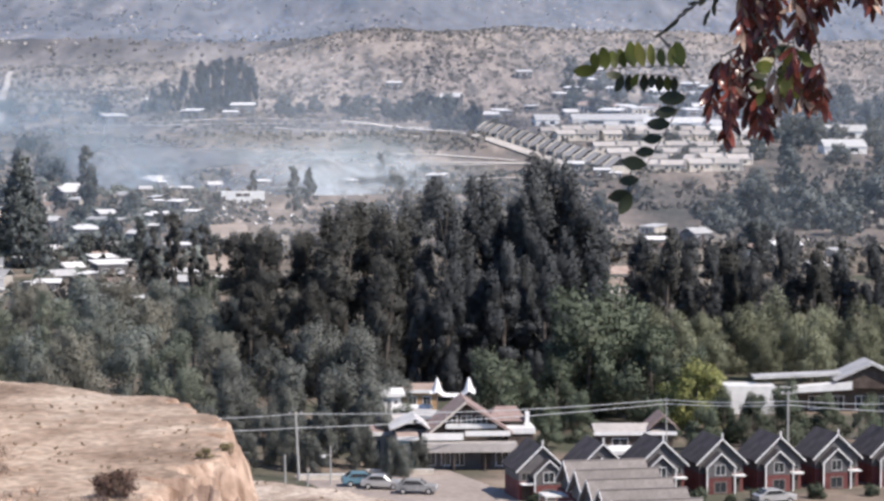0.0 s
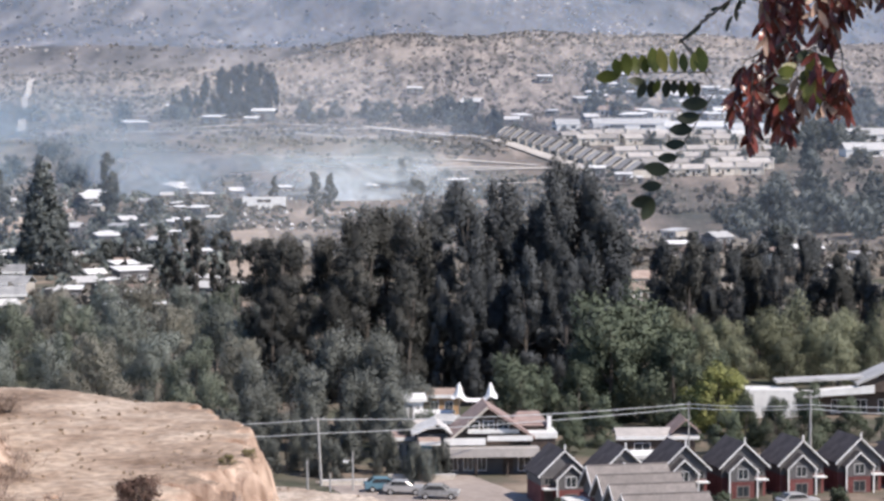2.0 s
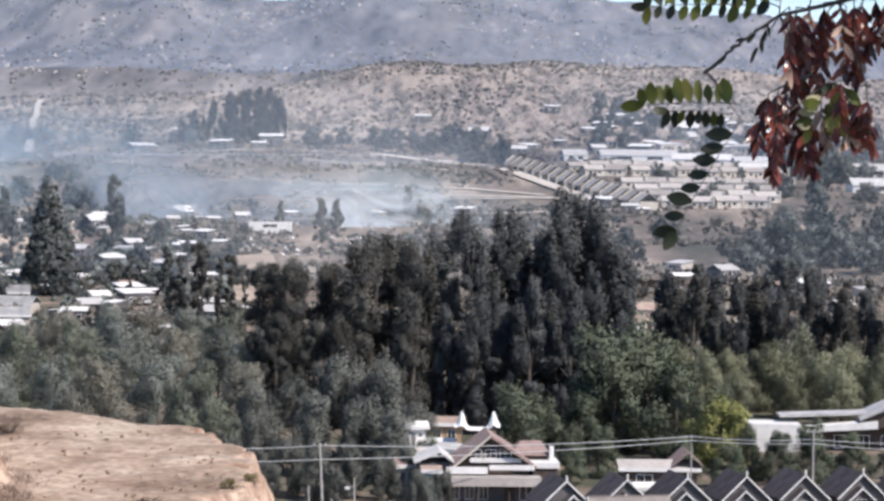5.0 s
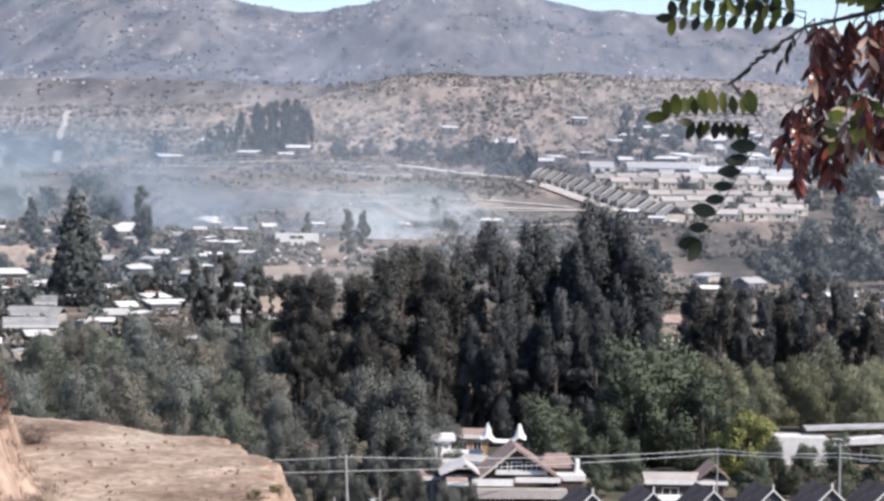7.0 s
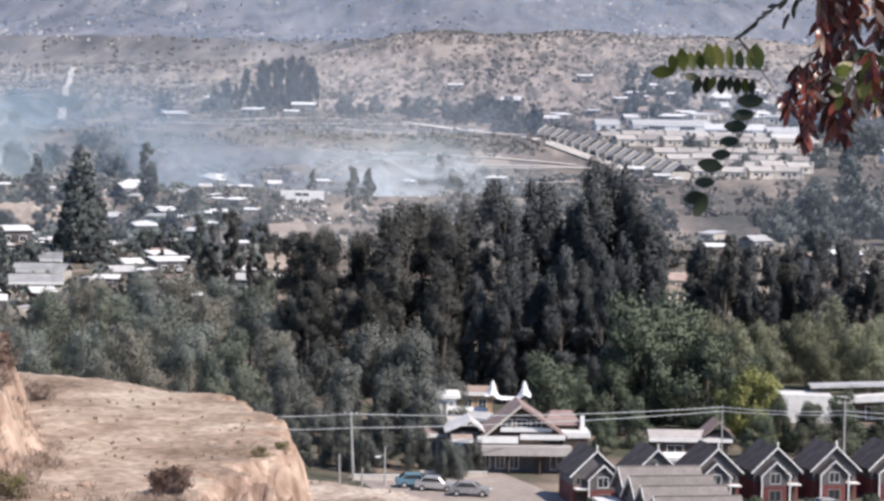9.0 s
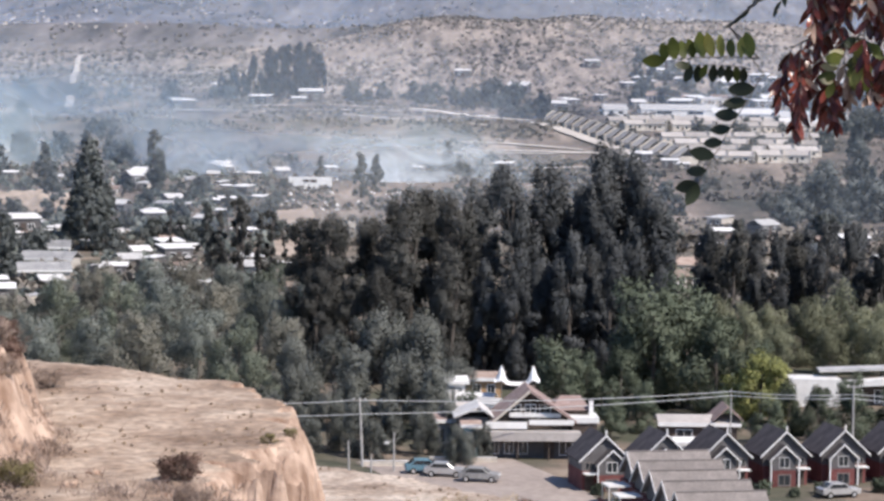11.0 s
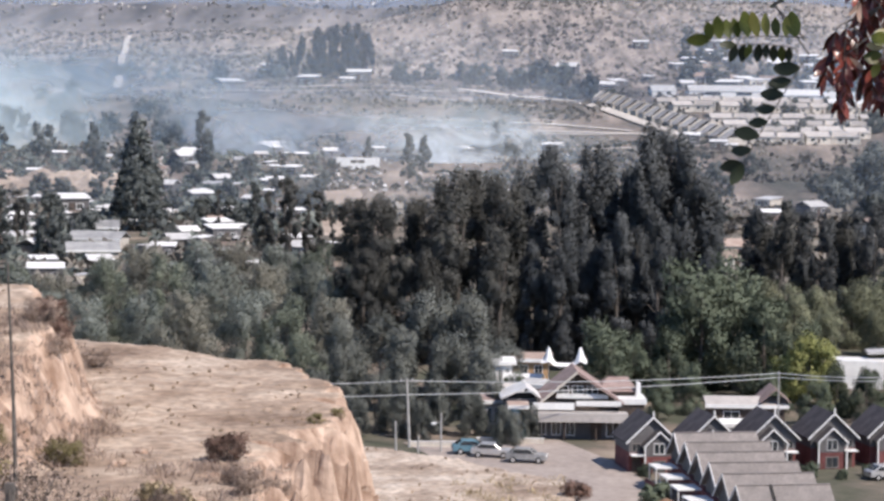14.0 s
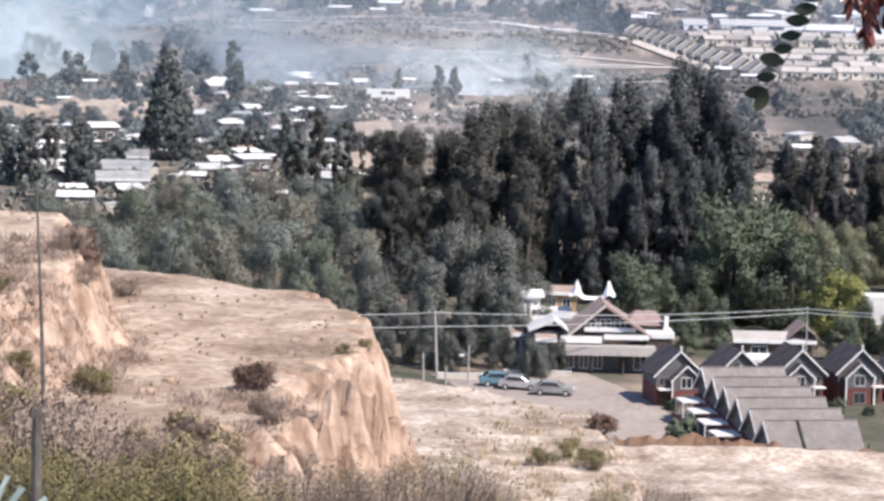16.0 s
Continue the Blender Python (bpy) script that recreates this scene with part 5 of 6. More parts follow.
# ---------------------------------------------------------------- white hall
hall = new("white_hall")
part("wall", boxes((0, 6.6, 0, 5, -0.8, 4.0)), M_WHITE, hall, "bright white end wall")
part("wing_wall", boxes((6.62, 24, 2.5, 6.0, -0.8, 3.6)), M_TIMBER, hall, "dark wing wall")
part("wing_roof", prism([(6.64, 3.6), (16.5, 4.5), (16.5, 3.5), (6.64, 2.9)], 0.5, 2.6), M_WHITE, hall, "white lower roof slope")
part("roof", prism([(4.2, 4.9), (17.5, 5.5), (17.5, 5.2), (4.2, 4.6)], 2.4, 6.2), M_ZINC, hall, "pale sheet roof")
part("gable_roof", prism([(14.2, 4.8), (19.0, 7.0), (24.5, 4.4), (24.5, 4.1), (19.0, 6.65), (14.2, 4.5)], 0.3, 7.0), M_ZINC, hall, "pale gable roof")
part("gable_wall", prism([(14.8, 3.6), (23.8, 3.6), (23.8, 4.3), (19.0, 6.5), (14.8, 4.6)], 1.0, 6.8), M_TIMBER, hall, "dark gable wall")
for x in (9, 12, 15, 18, 21):
    window(hall, x - 0.7, x + 0.7, 0.8, 2.4, 2.5)
stand(tagged(hall, "long white hall with pale sheet roofs among trees", "building"), 35.9, 318, 0, 1.0, -0.45)


# ---------------------------------------------------------------- poles and cables
def pole(x, y, h, label, arms=True, lean=0.0, r=0.16):
    o = new("utility_pole")
    v, f = [], []
    limb(v, f, (0, 0, -1), (lean, 0, h), r, r * 0.65, 8)
    part("shaft", (v, f), M_POLE, o)
    if arms:
        part("crossarm", boxes((lean - 0.75, lean + 0.75, -0.08, 0.04, h - 0.35, h - 0.22)), M_POLE, o)
        for dx in (-0.6, 0.0, 0.6):
            part("insulator", boxes((lean + dx - 0.05, lean + dx + 0.05, -0.05, 0.05, h - 0.22, h - 0.02)), M_WHITE, o)
    return stand(tagged(o, label, "utility pole", "utility poles"), x, y, 0, 1.0)


pole(-15.0, 262, 7.3, "slim concrete utility pole carrying cables", True, -0.4)
pole(-16.2, 258, 3.3, "short concrete post at the street", False, -0.1, 0.13)
pole(-13.9, 258, 1.9, "short concrete post at the street", False, 0, 0.12)
lamp = pole(-11.6, 259, 4.1, "short street lamp post with white lamp head", False, 0, 0.12)
part("lamp_arm", boxes((-0.75, 0.0, -0.04, 0.04, 3.1, 3.18)), M_POLE, lamp)
part("lamp_head", boxes((-0.98, -0.5, -0.16, 0.16, 2.9, 3.1)), M_WHITE, lamp, "white lamp head")
pole(24.5, 272, 7.6, "concrete utility pole between trees", False, 0, 0.1)
pole(37.2, 268, 8.8, "concrete utility pole before a white hall", True, 0)
pole(46.6, 262, 7.5, "concrete utility pole at the row houses", False, 0)


def cable(name, a, b, sag, label, r=0.045):
    v, f = [], []
    n = 14
    pts = []
    for i in range(n + 1):
        t = i / n
        p = Vector(a).lerp(Vector(b), t)
        p.z -= sag * 4 * t * (1 - t)
        pts.append(p)
    v, f = tube(pts, r, r)
    return tagged(part(name, (v, f), M_WIRE), label, "cable", "overhead cables")


for dz, sag in ((7.05, 0.5), (5.55, 0.35)):
    cable("overhead_cable", (-15.4, 262, dz), (-38, 262, dz - 0.1), sag, "pale overhead cable strung between poles")
    cable("overhead_cable", (-15.4, 262, dz), (24.5, 272, dz + (0.3 if dz > 6 else 1.35)), sag, "pale overhead cable strung between poles")
    cable("overhead_cable", (24.5, 272, dz + (0.3 if dz > 6 else 1.35)), (37.2, 268, 7.7 if dz > 6 else 7.25), sag * 0.5, "pale overhead cable strung between poles")
    cable("overhead_cable", (37.2, 268, 7.7 if dz > 6 else 7.25), (60, 266, dz + 1.2), sag, "pale overhead cable strung between poles")


# ---------------------------------------------------------------- parked cars
def car(paint, label):
    o = new("parked_car")
    side = [(-2.1, 0.35), (2.1, 0.35), (2.12, 0.75), (1.95, 0.9), (1.0, 0.98), (0.35, 1.45), (-1.1, 1.48), (-1.75, 1.0), (-2.1, 0.92)]
    bm = prism(side, -0.85, 0.85)
    bmesh.ops.bevel(bm, geom=[e for e in bm.edges], offset=0.06, segments=1, affect='EDGES')
    part("body", bm, paint, o)
    for y in (-0.86, 0.86):
        part("side_window", prism([(-1.45, 1.0), (0.75, 1.0), (0.3, 1.38), (-1.05, 1.4)], y - 0.01, y + 0.01), M_GLASS, o)
    part("windscreen", prism([(0.42, 1.43), (1.02, 1.02), (1.06, 1.05), (0.46, 1.46)], -0.7, 0.7), M_GLASS, o)
    part("rear_window", prism([(-1.15, 1.45), (-1.7, 1.04), (-1.74, 1.07), (-1.19, 1.49)], -0.7, 0.7), M_GLASS, o)
    for x in (-1.3, 1.3):
        for y in (-0.8, 0.8):
            bm = bmesh.new()
            bmesh.ops.create_cone(bm, cap_ends=True, segments=16, radius1=0.32, radius2=0.32, depth=0.22)
            bmesh.ops.rotate(bm, matrix=Matrix.Rotation(radians(90), 3, 'X'), verts=bm.verts)
            w = part("wheel", bm, M_TYRE, o)
            w.location = (x, y, 0.32)
            bm = bmesh.new()
            bmesh.ops.create_cone(bm, cap_ends=True, segments=12, radius1=0.19, radius2=0.19, depth=0.24)
            bmesh.ops.rotate(bm, matrix=Matrix.Rotation(radians(90), 3, 'X'), verts=bm.verts)
            part("rim", bm, M_CARSILVER, w)
    for x, mt in ((2.1, M_WHITE), (-2.1, M_REDWALL)):
        for y in (-0.6, 0.6):
            part("headlight" if x > 0 else "tail_light", boxes((x - 0.03, x + 0.04, y - 0.16, y + 0.16, 0.7, 0.84)), mt, o)
    return tagged(o, label, "car", "parked cars")


stand(car(M_CARBLUE, "blue car parked beside the street"), -8.3, 258, 8, 1.0, 0.06)
stand(car(M_CARSILVER, "silver car parked beside the street"), -6.2, 256, -6, 1.0, 0.06)
stand(car(M_SHEET, "dull grey car parked beside the street"), -2.6, 253, -4, 1.0, 0.06)
stand(car(M_CARSILVER, "silver car parked before red row houses"), 33.0, 247, 20, 1.0, 0.02)

# ---------------------------------------------------------------- the settlement
COT = [cottage(1, 6, 5, M_ZINC, M_GREYWALL, "small grey cottage with pale gabled sheet roof in the settlement"), cottage(2, 6, 4.5, M_WHITE, M_GREYWALL, "small grey cottage with white sheet roof in the settlement", True),
       cottage(3, 6, 5, M_RUST, M_CREAM, "small cottage with rusty sheet roof in the settlement"), cottage(4, 6, 5, M_ZINC, M_CREAM, "small cream cottage with pale sheet roof in the settlement", True)]
PLOTS = [(-134, 900, 10.9), (-107, 794, 4.8), (-91, 780, 4.7), (-114, 904, 5.5), (-79, 582, 5.9), (-74, 554, 6.7), (-81, 532, 5.4), (-65, 470, 5.2), (-67, 514, 4.2), (-86, 518, 3.1), (-71, 652, 2.9), (-48, 538, 2.7), (-88, 478, 4.8), (-92, 448, 6.3), (-125, 638, 9.0), (-115, 644, 3.9), (-127, 572, 5.8), (-129, 600, 4.9), (-106, 506, 6.1), (-108, 956, 7.7), (-83, 628, 6.4), (-116, 744, 6.0), (-46, 430, 2.6), (-81, 444, 2.6), (-87, 958, 5.8), (-121, 540, 4.4), (-92, 598, 2.6), (-85, 696, 4.2), (-133, 606, 3.7), (-103, 720, 4.4), (-105, 874, 4.6),
         (-134, 920, 14.5), (-115, 910, 5), (-106, 786, 6.2), (-111, 968, 8.7), (-103, 947, 4.3)]
PLOTS2 = [(-98, 629, 4.2), (-99, 590, 4), (-98, 475, 4.8), (-83, 559, 5), (-99, 696, 6.3), (-131, 1651, 14.9), (-198, 1783, 9), (-209, 1808, 10.2), (-135, 1602, 9), (7, 1818, 14), (-37, 1939, 10.9), (65, 1996, 11.2), (81, 1602, 9),
          (-190, 1452, 13.1), (-155, 1559, 12.3), (31, 1580, 9), (-36, 988, 5.6), (105, 1548, 13.9), (162, 1868, 14)]
rest = []
for i in range(30):
    y = _r.uniform(500, 960)
    rest.append((_r.uniform(-0.225, -0.1) * y, y, _r.uniform(3, 5.5)))
for i in range(34):
    y = _r.uniform(480, 720)
    rest.append((_r.uniform(-0.235, -0.125) * y, y, _r.uniform(2.4, 4.2)))
for i in range(26):
    y = _r.uniform(450, 620)
    rest.append((_r.uniform(-0.23, -0.1) * y, y, _r.uniform(2.2, 3.4)))
for i in range(16):
    y = _r.uniform(505, 560)
    rest.append((_r.uniform(-0.235, -0.205) * y, y, _r.uniform(2.2, 3.6)))
rest = [(x, y, w) for x, y, w in rest if not (-176 < x < -124 and 690 < y < 775) and not (-116 < x < -86 and 478 < y < 575)]
for i in range(44):
    y = _r.uniform(1620, 1950)
    rest.append((_r.uniform(0.05, 0.15) * y, y, _r.uniform(7, 13)))
for i in range(10):
    y = _r.uniform(560, 760)
    rest.append((_r.uniform(0.06, 0.17) * y, y, _r.uniform(4, 8)))
first = set()
for i, (x, y, w) in enumerate(PLOTS + PLOTS2 + rest):
    k = (1 if i % 3 else 0) if i < len(PLOTS + PLOTS2) else (0, 1, 2, 1, 3)[i % 5]
    src = COT[k]
    ob = src
    if k in first:
        ob = fresh(src)
    first.add(k)
    stand(ob, x, y, _r.uniform(-70, 70) if y < 1000 else _r.uniform(-28, 28), min(w, 9.0 if y < 1000 else 15.0) / 6)

for x, y, tn, w in ((-91.5, 492, 14, 10), (-97, 522, -6, 11), (-103, 556, 8, 10)):
    stand(shed("long_shed", w, 7.5, 2.6, 1.5, M_CREAM, M_SHEET, "low shed with weathered light-grey sheet roof in the settlement"), x, y, tn, 1.0)
for x, y, w in ((-2, 1015, 7), (56, 1070, 9), (67, 1046, 7), (52, 1062, 5), (72, 1040, 5), (99, 1885, 13), (113, 1940, 14), (120, 1935, 10), (124, 2000, 14), (88, 1855, 11), (104, 1880, 9), (62, 1735, 8), (38, 1615, 11), (-70, 985, 5), (-96, 940, 5), (-90, 850, 6), (-80, 800, 5)):
    stand(fresh(COT[1]), x, y, _r.uniform(-35, 35), w / 6)
for x, y, tn in ((35.5, 500, 12), (32.5, 545, -15), (37.5, 530, 5)):
    stand(fresh(COT[2]), x, y, tn, 1.1)

# white box building by the fire
tr = new("white_trailer")
part("body", boxes((-7.6, 7.6, 0, 2.6, 0.5, 4.8)), M_WHITE, tr)
for x in (-1.4, 1.2):
    part("sign_bar", boxes((x - 1.15, x + 1.15, -0.05, -0.004, 2.9, 4.0)), M_TIMBER, tr, "dark bar of writing")
part("chassis", boxes((-7.2, 7.2, 0.3, 2.3, -0.4, 0.5)), M_TIMBER, tr)
stand(tagged(tr, "long white box building with dark sign on a dry field", "building"), -70.4, 886, 3, 1.0)


# ---------------------------------------------------------------- far housing rows
def duplex():
    h = new("duplex_house")
    part("wall", boxes((-4, 4, -5.4, 5.4, -2, 3.4)), M_CREAM, h)
    part("roof", gable_roof(5.6, 4.2, 2.9, -5.8, 5.4, 0.2), M_FARROOF, h)
    part("party_wall", prism([(-4.3, -2), (4.3, -2), (4.3, 4.6), (0, 7.8), (-4.3, 4.6)], 5.42, 6.2), M_CREAM, h, "pale party wall")
    for y in (-3.0, 2.6):
        w = window(h, -0.5, 0.5, 0.9, 2.1, 0.0)
        w.matrix_basis = pose(-4.0, y, 0, 0, 0, -90)
    return tagged(h, "pale two-storey duplex house in a far row", "house", "far housing rows")


dp = duplex()
for k in range(16):
    t = k / 15
    x, y = 24 + 51 * t, 1318 - 250 * t
    m = pose(x, y, ground_z(x, y) - 0.2, 0, 0, 11.5)
    if k:
        copy_thing(dp, m)
    else:
        dp.matrix_basis = m


def bungalow():
    h = new("terraced_bungalow")
    part("wall", boxes((-5.4, 5.4, -4, 4, -2, 3.0)), M_CREAM, h)
    bm = gable_roof(4.5, 2.0, 3.0, -5.7, 5.7, 0.2)
    bmesh.ops.rotate(bm, matrix=Matrix.Rotation(radians(90), 3, 'Z'), verts=bm.verts)
    part("roof", bm, M_FARROOF, h)
    part("party_wall", boxes((5.42, 6.0, -4.3, 4.2, -2, 5.3)), M_CREAM, h, "pale party wall")
    window(h, -3.4, -1.8, 0.9, 2.2, -4.0)
    window(h, 1.4, 3.0, 0.9, 2.2, -4.0)
    part("door", boxes((-0.5, 0.5, -4.05, -3.98, -0.1, 2.0)), M_TIMBER, h)
    return tagged(h, "pale low terraced house with light sheet roof far off", "house", "far low terraces")


bg = None
for y, x0, n in ((1078, 88, 6), (1112, 84, 6), (1146, 80, 6), (1184, 76, 7), (1226, 70, 8), (1270, 62, 9), (1318, 56, 9)):
    for k in range(n):
        x, yy = x0 + 11.8 * k + _r.uniform(-0.6, 0.6), y + 1.5 * k
        if (k * 5 + n) % 5 == 3 or x > 0.124 * yy:
            continue
        m = pose(x, yy, ground_z(x, yy) + _r.uniform(-0.2, 0.5), 0, 0, 6 + _r.uniform(-14, 14))
        if bg:
            copy_thing(bg, m)
        else:
            bg = bungalow()
            bg.matrix_basis = m
for x, y, w, tn in ((100, 1480, 46, 6), (133, 1440, 34, -4), (160, 1390, 26, 5), (178, 1330, 24, 0), (62, 1470, 14, 8), (205, 1300, 30, -3), (150, 1290, 22, 3), (190, 1180, 20, 4)):
    stand(shed("warehouse", w, 16, 3.6, 3.2, M_WHITE, M_ZINC, "long white warehouse with pale sheet roof far off", "warehouse"), x, y, tn, 1.0)


# ---------------------------------------------------------------- smoke over the fields, and added haze veils
def smoke_haze_sheet(name, x0, x1, y, z0, z1, m, label):
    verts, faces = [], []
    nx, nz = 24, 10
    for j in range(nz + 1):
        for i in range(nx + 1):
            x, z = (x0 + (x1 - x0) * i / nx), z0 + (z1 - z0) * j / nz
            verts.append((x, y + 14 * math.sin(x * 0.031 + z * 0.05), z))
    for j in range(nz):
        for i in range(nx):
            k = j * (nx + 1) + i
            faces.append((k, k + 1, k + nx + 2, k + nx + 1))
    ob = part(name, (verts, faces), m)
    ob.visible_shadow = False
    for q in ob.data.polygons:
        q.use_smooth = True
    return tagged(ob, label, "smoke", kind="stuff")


SMOKE = (0.35, 0.435, 0.485)
SM1 = smoke_haze_mat("wood_smoke", 0.016, 0.25, 0.74, 0.62, 0.16, 0.6, 0.02, 0.55, SMOKE, (0.8, 1, 1.5))
SM2 = smoke_haze_mat("wood_smoke_low", 0.03, 0.25, 0.68, 0.62, 0.3, 0.65, 0.12, 0.4, SMOKE, (0.5, 1, 1.6))
SM5 = smoke_haze_mat("wood_smoke_wisps", 0.05, 0.34, 0.68, 0.8, 0.1, 0.75, 0.12, 0.3, (0.43, 0.48, 0.52), (0.8, 1, 1.2))
# veil material, not smoke: distance haze put in as a tinted see-through sheet
SM3 = smoke_haze_mat("valley_air_haze", 0.002, -0.4, 1.4, 0.32, 0.25, 0.5, 0.02, 0.03, (0.38, 0.45, 0.56))
smoke_haze_sheet("smoke", -300, -50, 985, -4, 60, SM1, "pale blue wood smoke drifting over dry fields")
smoke_haze_sheet("smoke", -330, -80, 1090, 0, 66, SM1, "pale blue wood smoke drifting over dry fields")
smoke_haze_sheet("smoke", -170, 20, 1020, -2, 34, SM2, "low pale smoke along a burning field")
smoke_haze_sheet("smoke", -150, 25, 952, 0, 27, SM5, "bright wisps of smoke rising from a burning field")
# added veil that pales what stands behind it, in place of air haze
SM4 = smoke_haze_mat("settlement_air_haze", 0.003, -0.4, 1.4, 0.21, 0.25, 0.5, 0.02, 0.03)
smoke_haze_sheet("smoke", -200, 160, 640, -8, 60, SM4, "faint added veil standing in for air haze over the settlement")
smoke_haze_sheet("smoke", -420, 330, 1350, -10, 110, SM3, "thin added veil standing in for air haze across the valley")
# bluish veil added to imitate the air before the mountains
SM7 = smoke_haze_mat("mountain_haze", 0.002, -0.4, 1.4, 0.42, 0.25, 0.3, 0.02, 0.03, (0.36, 0.455, 0.6))
smoke_haze_sheet("smoke", -900, 760, 2700, 40, 290, SM7, "thin added veil standing in for air haze before the mountains")


# ---------------------------------------------------------------- the overhanging branch
def leaflet_mesh(name, material, w=0.5, fold=0.12):
    bm = bmesh.new()
    n = 7
    mid, lf, rt = [], [], []
    for i in range(n):
        t = i / (n - 1)
        h = w / 2 * math.sin(math.pi * min(1, max(0, t * 0.94 + 0.03))) ** 0.75
        c = 0.08 * math.sin(math.pi * t)
        mid.append(bm.verts.new((0, t, -c)))
        lf.append(bm.verts.new((-h, t, fold * h - c)))
        rt.append(bm.verts.new((h, t, fold * h - c)))
    for i in range(n - 1):
        bm.faces.new((mid[i], lf[i], lf[i + 1], mid[i + 1]))
        bm.faces.new((rt[i], mid[i], mid[i + 1], rt[i + 1]))
    me = bpy.data.meshes.new(name)
    bm.to_mesh(me)
    bm.free()
    me.materials.append(material)
    for f in me.polygons:
        f.use_smooth = True
    return me


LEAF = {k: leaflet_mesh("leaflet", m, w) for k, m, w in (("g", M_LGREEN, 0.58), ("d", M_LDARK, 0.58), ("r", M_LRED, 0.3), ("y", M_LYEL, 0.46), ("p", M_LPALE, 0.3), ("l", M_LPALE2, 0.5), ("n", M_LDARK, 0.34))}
robinia = tagged(new("robinia_branch"), "overhanging robinia tree branch with green and dry red leaflets", "branch")
_l = random.Random(3)
BY = 4.5


def at(u, v, dy=0.0):
    """A place on the branch: centimetres to the side and up from a point straight ahead of the eye's level."""
    return Vector((u / 100, BY + dy, 40 + v / 100))


def twig(a, b, r0, r1, sag=0.0, n=5):
    pts = [a.lerp(b, i / n) - Vector((0, 0, sag * 4 * (i / n) * (1 - i / n))) for i in range(n + 1)]
    part("twig", tube(pts, r0, r1), M_BARK, robinia)
    return pts


def leaflet(kind, base, direction, length, face=None):
    d = Vector(direction).normalized()
    nrm = Vector(face or (_l.uniform(-0.5, 0.5), -1, _l.uniform(-0.3, 0.6)))
    x = d.cross(nrm).normalized()
    z = x.cross(d)
    m = Matrix((x, d, z)).transposed().to_4x4()
    ob = new("leaflet", LEAF[kind])
    ob.parent = robinia
    ob.matrix_basis = Matrix.Translation(base) @ m @ Matrix.Scale(length, 4)
    return ob


def spray(a, b, n, kinds, length, up=(0, 0, 1), down=(0, 0, -1), sag=0.0, jit=0.2):
    """A compound leaf: a rachis with leaflets to both sides and one at its end."""
    pts = [a.lerp(b, i / n) - Vector((0, 0, sag * 4 * (i / n) * (1 - i / n))) for i in range(n + 1)]
    part("rachis", tube(pts, 0.0012, 0.0008, 4), M_BARK, robinia)
    ax = (b - a).normalized()
    for i in range(1, n + 1):
        for side in (up, down):
            if side is None:
                continue
            d = Vector(side) + ax * _l.uniform(0.0, 0.3) + Vector((_l.uniform(-jit, jit), _l.uniform(-jit, jit) * 2, _l.uniform(-jit, jit)))
            leaflet(_l.choice(kinds), pts[i] + Vector((0, _l.uniform(-0.006, 0.006), 0)), d, length * _l.uniform(0.8, 1.15))
    leaflet(_l.choice(kinds), pts[-1], ax, length)


# stem that carries the branch, out of sight to the side
v, f = [], []
base = (2.4, 4.9, ground_z(2.4, 4.9) - 0.2)
limb(v, f, base, (2.25, 4.8, 39.2), 0.11, 0.09, 10)
limb(v, f, (2.25, 4.8, 39.2), (2.0, 4.7, 40.6), 0.09, 0.07, 10)
part("trunk", (v, f), M_BARK, robinia)
# unseen twig and leaf mass, added sunward to cast shade on the branch
twig(Vector((2.0, 4.7, 40.6)), Vector((1.75, 3.9, 41.9)), 0.04, 0.015, -0.04)
part("crown", leaves(np.random.default_rng(77), [((1.75, 3.6, 41.9), (0.8, 0.6, 0.45)), ((2.3, 4.1, 42.1), (0.8, 0.7, 0.5)), ((1.25, 3.9, 41.6), (0.45, 0.5, 0.3)), ((1.7, 3.2, 41.5), (0.5, 0.4, 0.3))], 1000, 0.06), M_LGREEN, robinia, "unseen leafy mass added to shade the branch")
knot = twig(Vector((2.0, 4.7, 40.5)), at(78, 29), 0.02, 0.009, -0.03)[-1]
stem_line = twig(knot, at(51.7, 21.7), 0.006, 0.0032, 0.004)
elbow = stem_line[-1]
bend = twig(elbow, at(38.8, 11.6), 0.0028, 0.0016, -0.004)[-1]
twig(bend, at(44.3, 5.8), 0.0016, 0.0012, 0.0)
twig(bend, at(45.3, 2.8), 0.0015, 0.0011, 0.0)
drop = twig(elbow, at(59.2, 8.9), 0.0026, 0.0016, 0.0)
side_drop = twig(stem_line[3], at(67.5, 9.5), 0.0026, 0.0014, 0.0)
limbs = stem_line + drop + side_drop
SIDES = {"both": ((0.75, 0, -0.55), (-0.75, 0, -0.55)), "up": ((0, 0, 1), None), "down": (None, (0, 0, -1)), "left": ((-1, 0, 0.12), None), "cross": ((-0.25, 0, 1), (-0.25, 0, -1)), "droop": ((0.5, 0, -0.85), (-0.5, 0, -0.85))}
for a, b, n, kinds, length, side in (
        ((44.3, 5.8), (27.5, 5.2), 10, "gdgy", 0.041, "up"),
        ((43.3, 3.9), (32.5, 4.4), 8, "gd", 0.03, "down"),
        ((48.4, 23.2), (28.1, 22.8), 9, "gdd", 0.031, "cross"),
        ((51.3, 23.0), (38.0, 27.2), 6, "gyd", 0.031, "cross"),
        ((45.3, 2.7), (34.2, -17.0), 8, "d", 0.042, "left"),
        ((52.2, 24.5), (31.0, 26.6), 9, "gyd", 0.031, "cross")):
    dy = _l.uniform(-0.04, 0.04)
    if a[0] > 49:
        twig(elbow, at(*a, dy), 0.0016, 0.001)
    spray(at(*a, dy), at(*b, dy), n, kinds, length, *SIDES[side], sag=-0.004, jit=0.14)
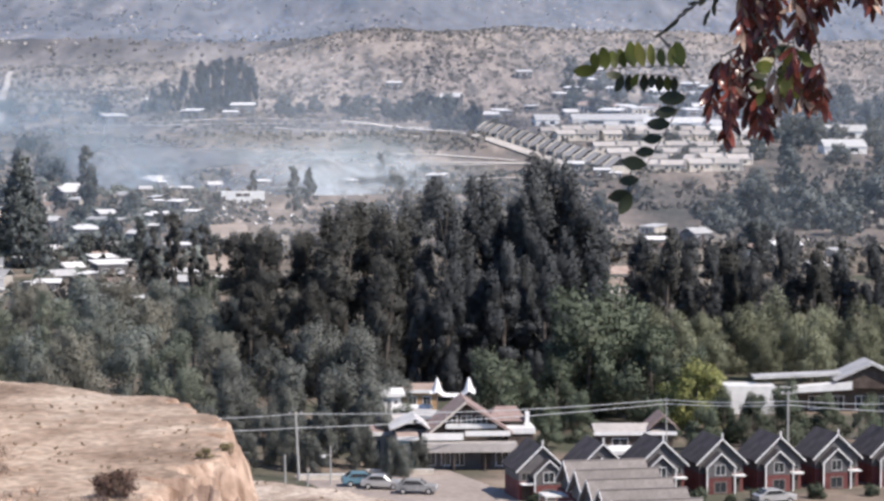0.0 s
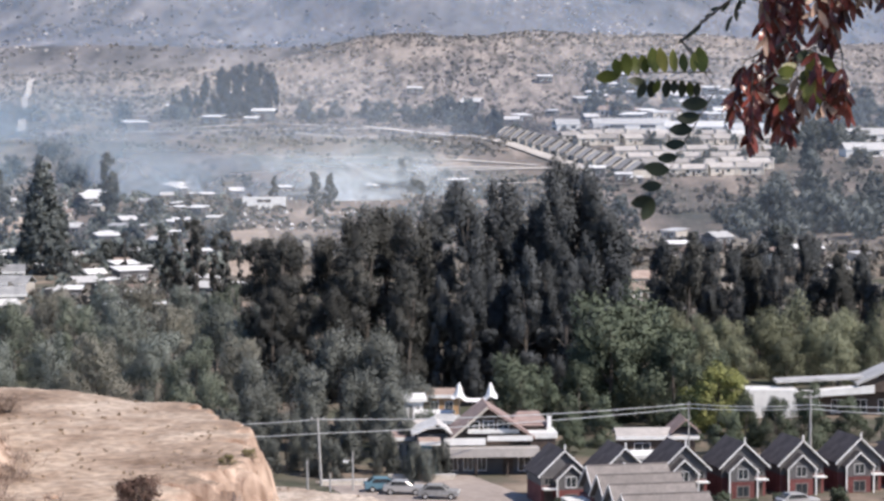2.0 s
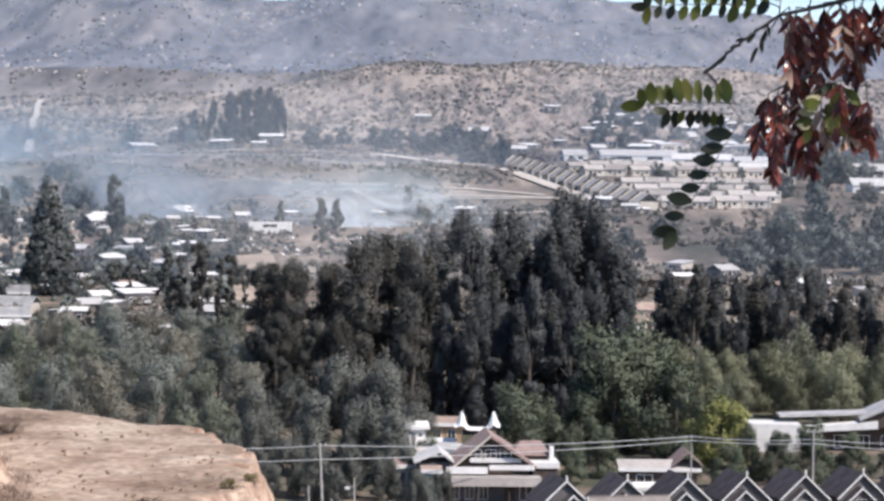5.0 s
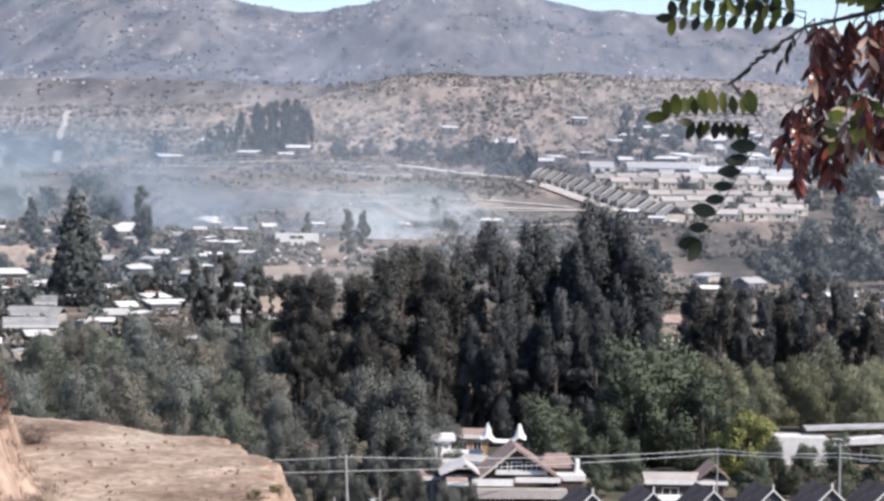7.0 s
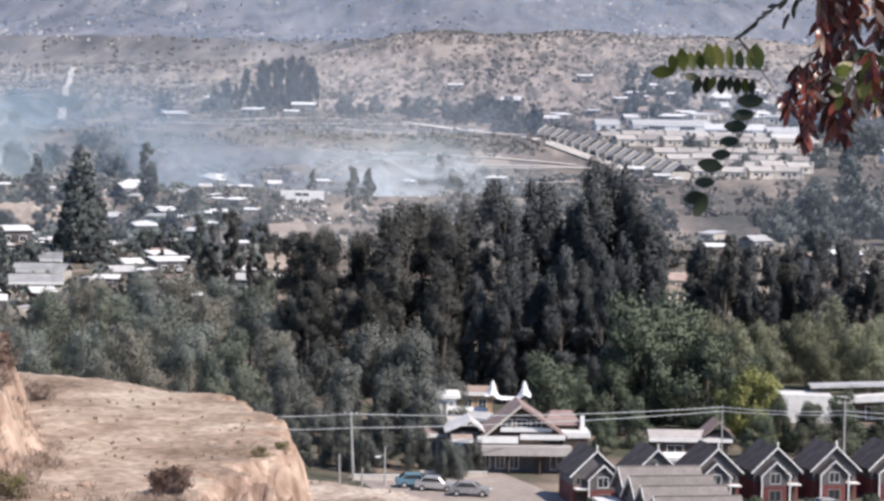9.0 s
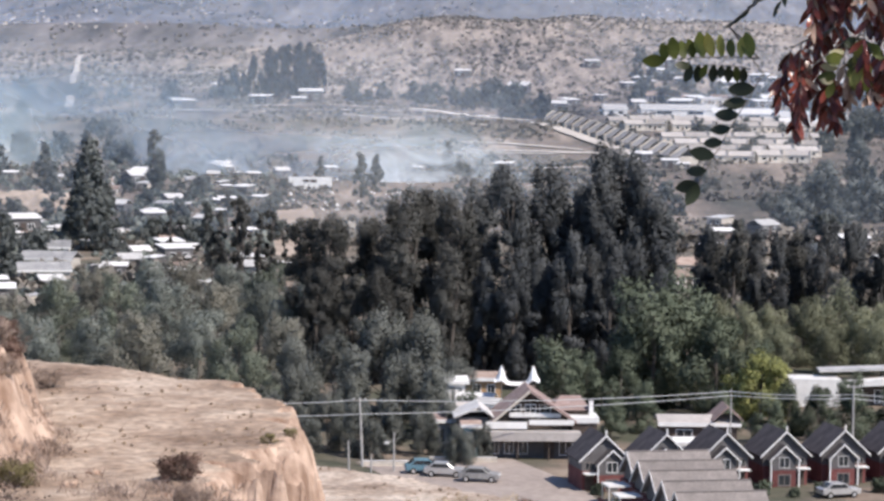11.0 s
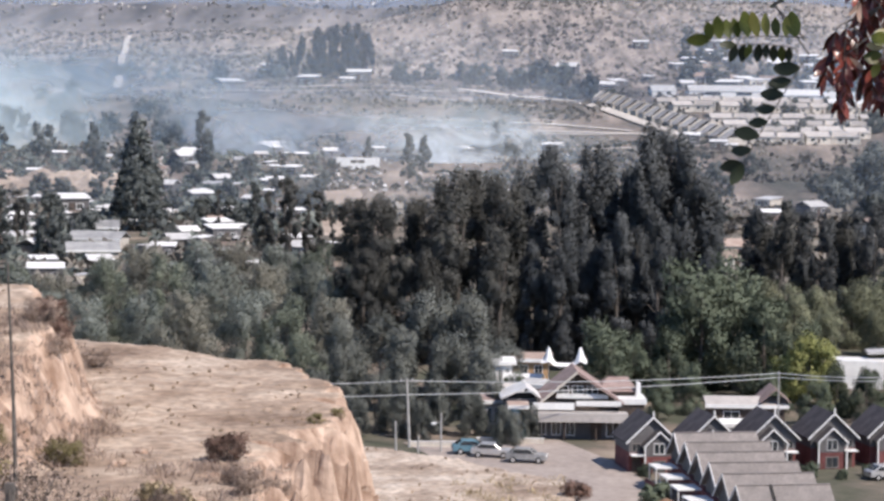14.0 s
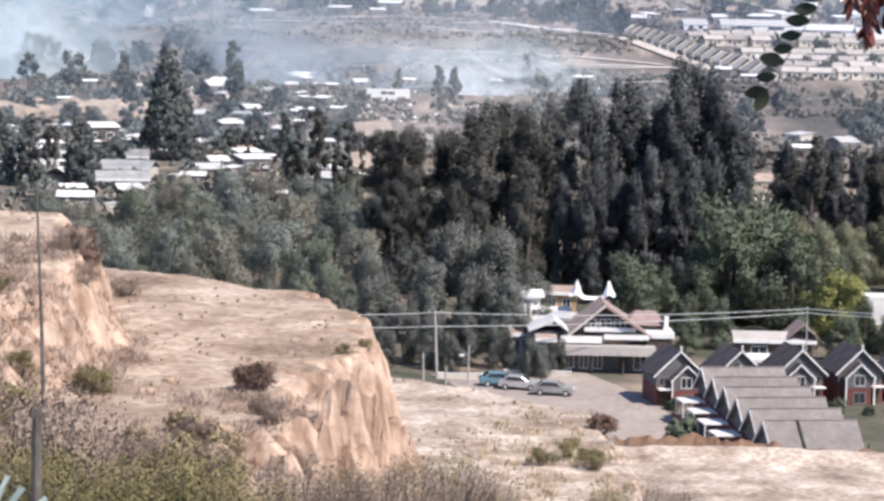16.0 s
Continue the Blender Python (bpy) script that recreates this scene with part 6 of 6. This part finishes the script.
# dry red leaflets hanging below the branch: from, to, pairs, kinds
HANGING = (
    ((53.1, 23.1), (53.6, 12.2), 7, "rrp"),
    ((55.4, 23.5), (55.1, 9.5), 8, "rrr"),
    ((57.5, 23.8), (58.2, 12.3), 7, "rrp"),
    ((59.9, 24.2), (59.5, 9.9), 8, "rrr"),
    ((62.2, 24.6), (63.1, 13.0), 7, "rrp"),
    ((64.6, 24.6), (65.2, 11.4), 8, "rrr"),
    ((67.0, 25.2), (66.8, 13.1), 7, "rrp"),
    ((69.3, 25.7), (69.9, 18.5), 5, "rrr"),
    ((72.1, 25.4), (72.6, 20.5), 4, "rrp"),
    ((74.4, 25.4), (75.4, 20.0), 4, "rrr"),
    ((76.8, 25.5), (76.4, 19.5), 4, "rrp"),
    ((79.5, 25.5), (80.4, 18.5), 4, "rrr"),
    ((70.8, 25.6), (71.2, 21.0), 4, "rp"),
    ((78.2, 25.6), (78.0, 17.5), 5, "rrp"),
    ((54.5, 22.4), (56.3, 15.7), 5, "rr"),
    ((61.2, 23.2), (61.1, 15.7), 5, "rp"),
    ((66.0, 23.3), (68.2, 17.2), 5, "rr"),
    ((63.6, 23.6), (64.1, 16.5), 5, "rr"),
    ((58.6, 19.1), (57.4, 10.2), 6, "rr"),
    ((50.4, 7.9), (48.5, -0.8), 7, "rrr"),
    ((52.0, 8.8), (51.3, -4.9), 8, "rrr"),
    ((53.7, 8.8), (52.7, 1.3), 6, "rrp"),
    ((51.4, 3.0), (50.9, -5.7), 6, "rr"),
    ((56.1, 9.5), (55.3, -1.7), 8, "rrr"),
    ((57.9, 3.4), (58.8, -4.7), 7, "rrr"),
    ((56.9, 2.0), (56.2, -3.4), 5, "rr"),
    ((60.2, 6.2), (61.0, 0.1), 6, "prp"),
    ((62.6, 5.9), (64.6, 0.1), 6, "rpr"),
    ((66.0, 9.0), (67.1, 0.8), 6, "rrr"),
    ((66.9, 7.6), (67.7, -0.5), 6, "rr"),
    ((62.2, 10.3), (61.7, 2.1), 6, "ryr"),
)
for a, b, n, kinds in HANGING:
    dy = _l.uniform(-0.06, 0.06)
    spray(at(*a, dy), at(*b, dy), n + 1, kinds, 0.037, *SIDES["droop"], sag=_l.uniform(-0.006, 0.006), jit=0.4)
    twig(min(limbs, key=lambda p: (p - at(*a)).length), at(*a, dy), 0.0016, 0.001)
# fresh and yellowing leaflets among them
for a, b, n, kinds, length, side in (
        ((59.2, 7.9), (56.9, 1.7), 6, "lg", 0.03, "left"),
        ((60.2, 9.9), (63.6, 7.6), 4, "ggd", 0.03, "both"),
        ((60.6, 6.9), (62.2, 2.6), 4, "gy", 0.027, "both"),
        ((57.7, 28.5), (65.6, 26.8), 7, "gy", 0.036, "both"),
        ((66.2, 28.4), (74.7, 26.8), 7, "gy", 0.036, "both"),
        ((76.1, 28.2), (82.2, 25.6), 6, "gy", 0.036, "both"),
):
    dy = _l.uniform(-0.07, -0.02)
    spray(at(*a, dy), at(*b, dy), n, kinds, length, *SIDES[side], sag=-0.004, jit=0.2)
    twig(min(limbs, key=lambda p: (p - at(*a)).length), at(*a, dy), 0.0016, 0.001)
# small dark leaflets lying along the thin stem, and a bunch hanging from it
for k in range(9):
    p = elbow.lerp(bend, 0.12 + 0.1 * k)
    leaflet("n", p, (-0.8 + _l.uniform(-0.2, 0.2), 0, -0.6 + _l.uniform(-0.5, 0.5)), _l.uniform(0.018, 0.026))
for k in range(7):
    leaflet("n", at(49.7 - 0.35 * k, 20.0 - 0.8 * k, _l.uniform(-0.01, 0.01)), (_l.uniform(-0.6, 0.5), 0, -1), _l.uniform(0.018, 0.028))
twig(elbow, at(48.5, 16.2), 0.0014, 0.0009)
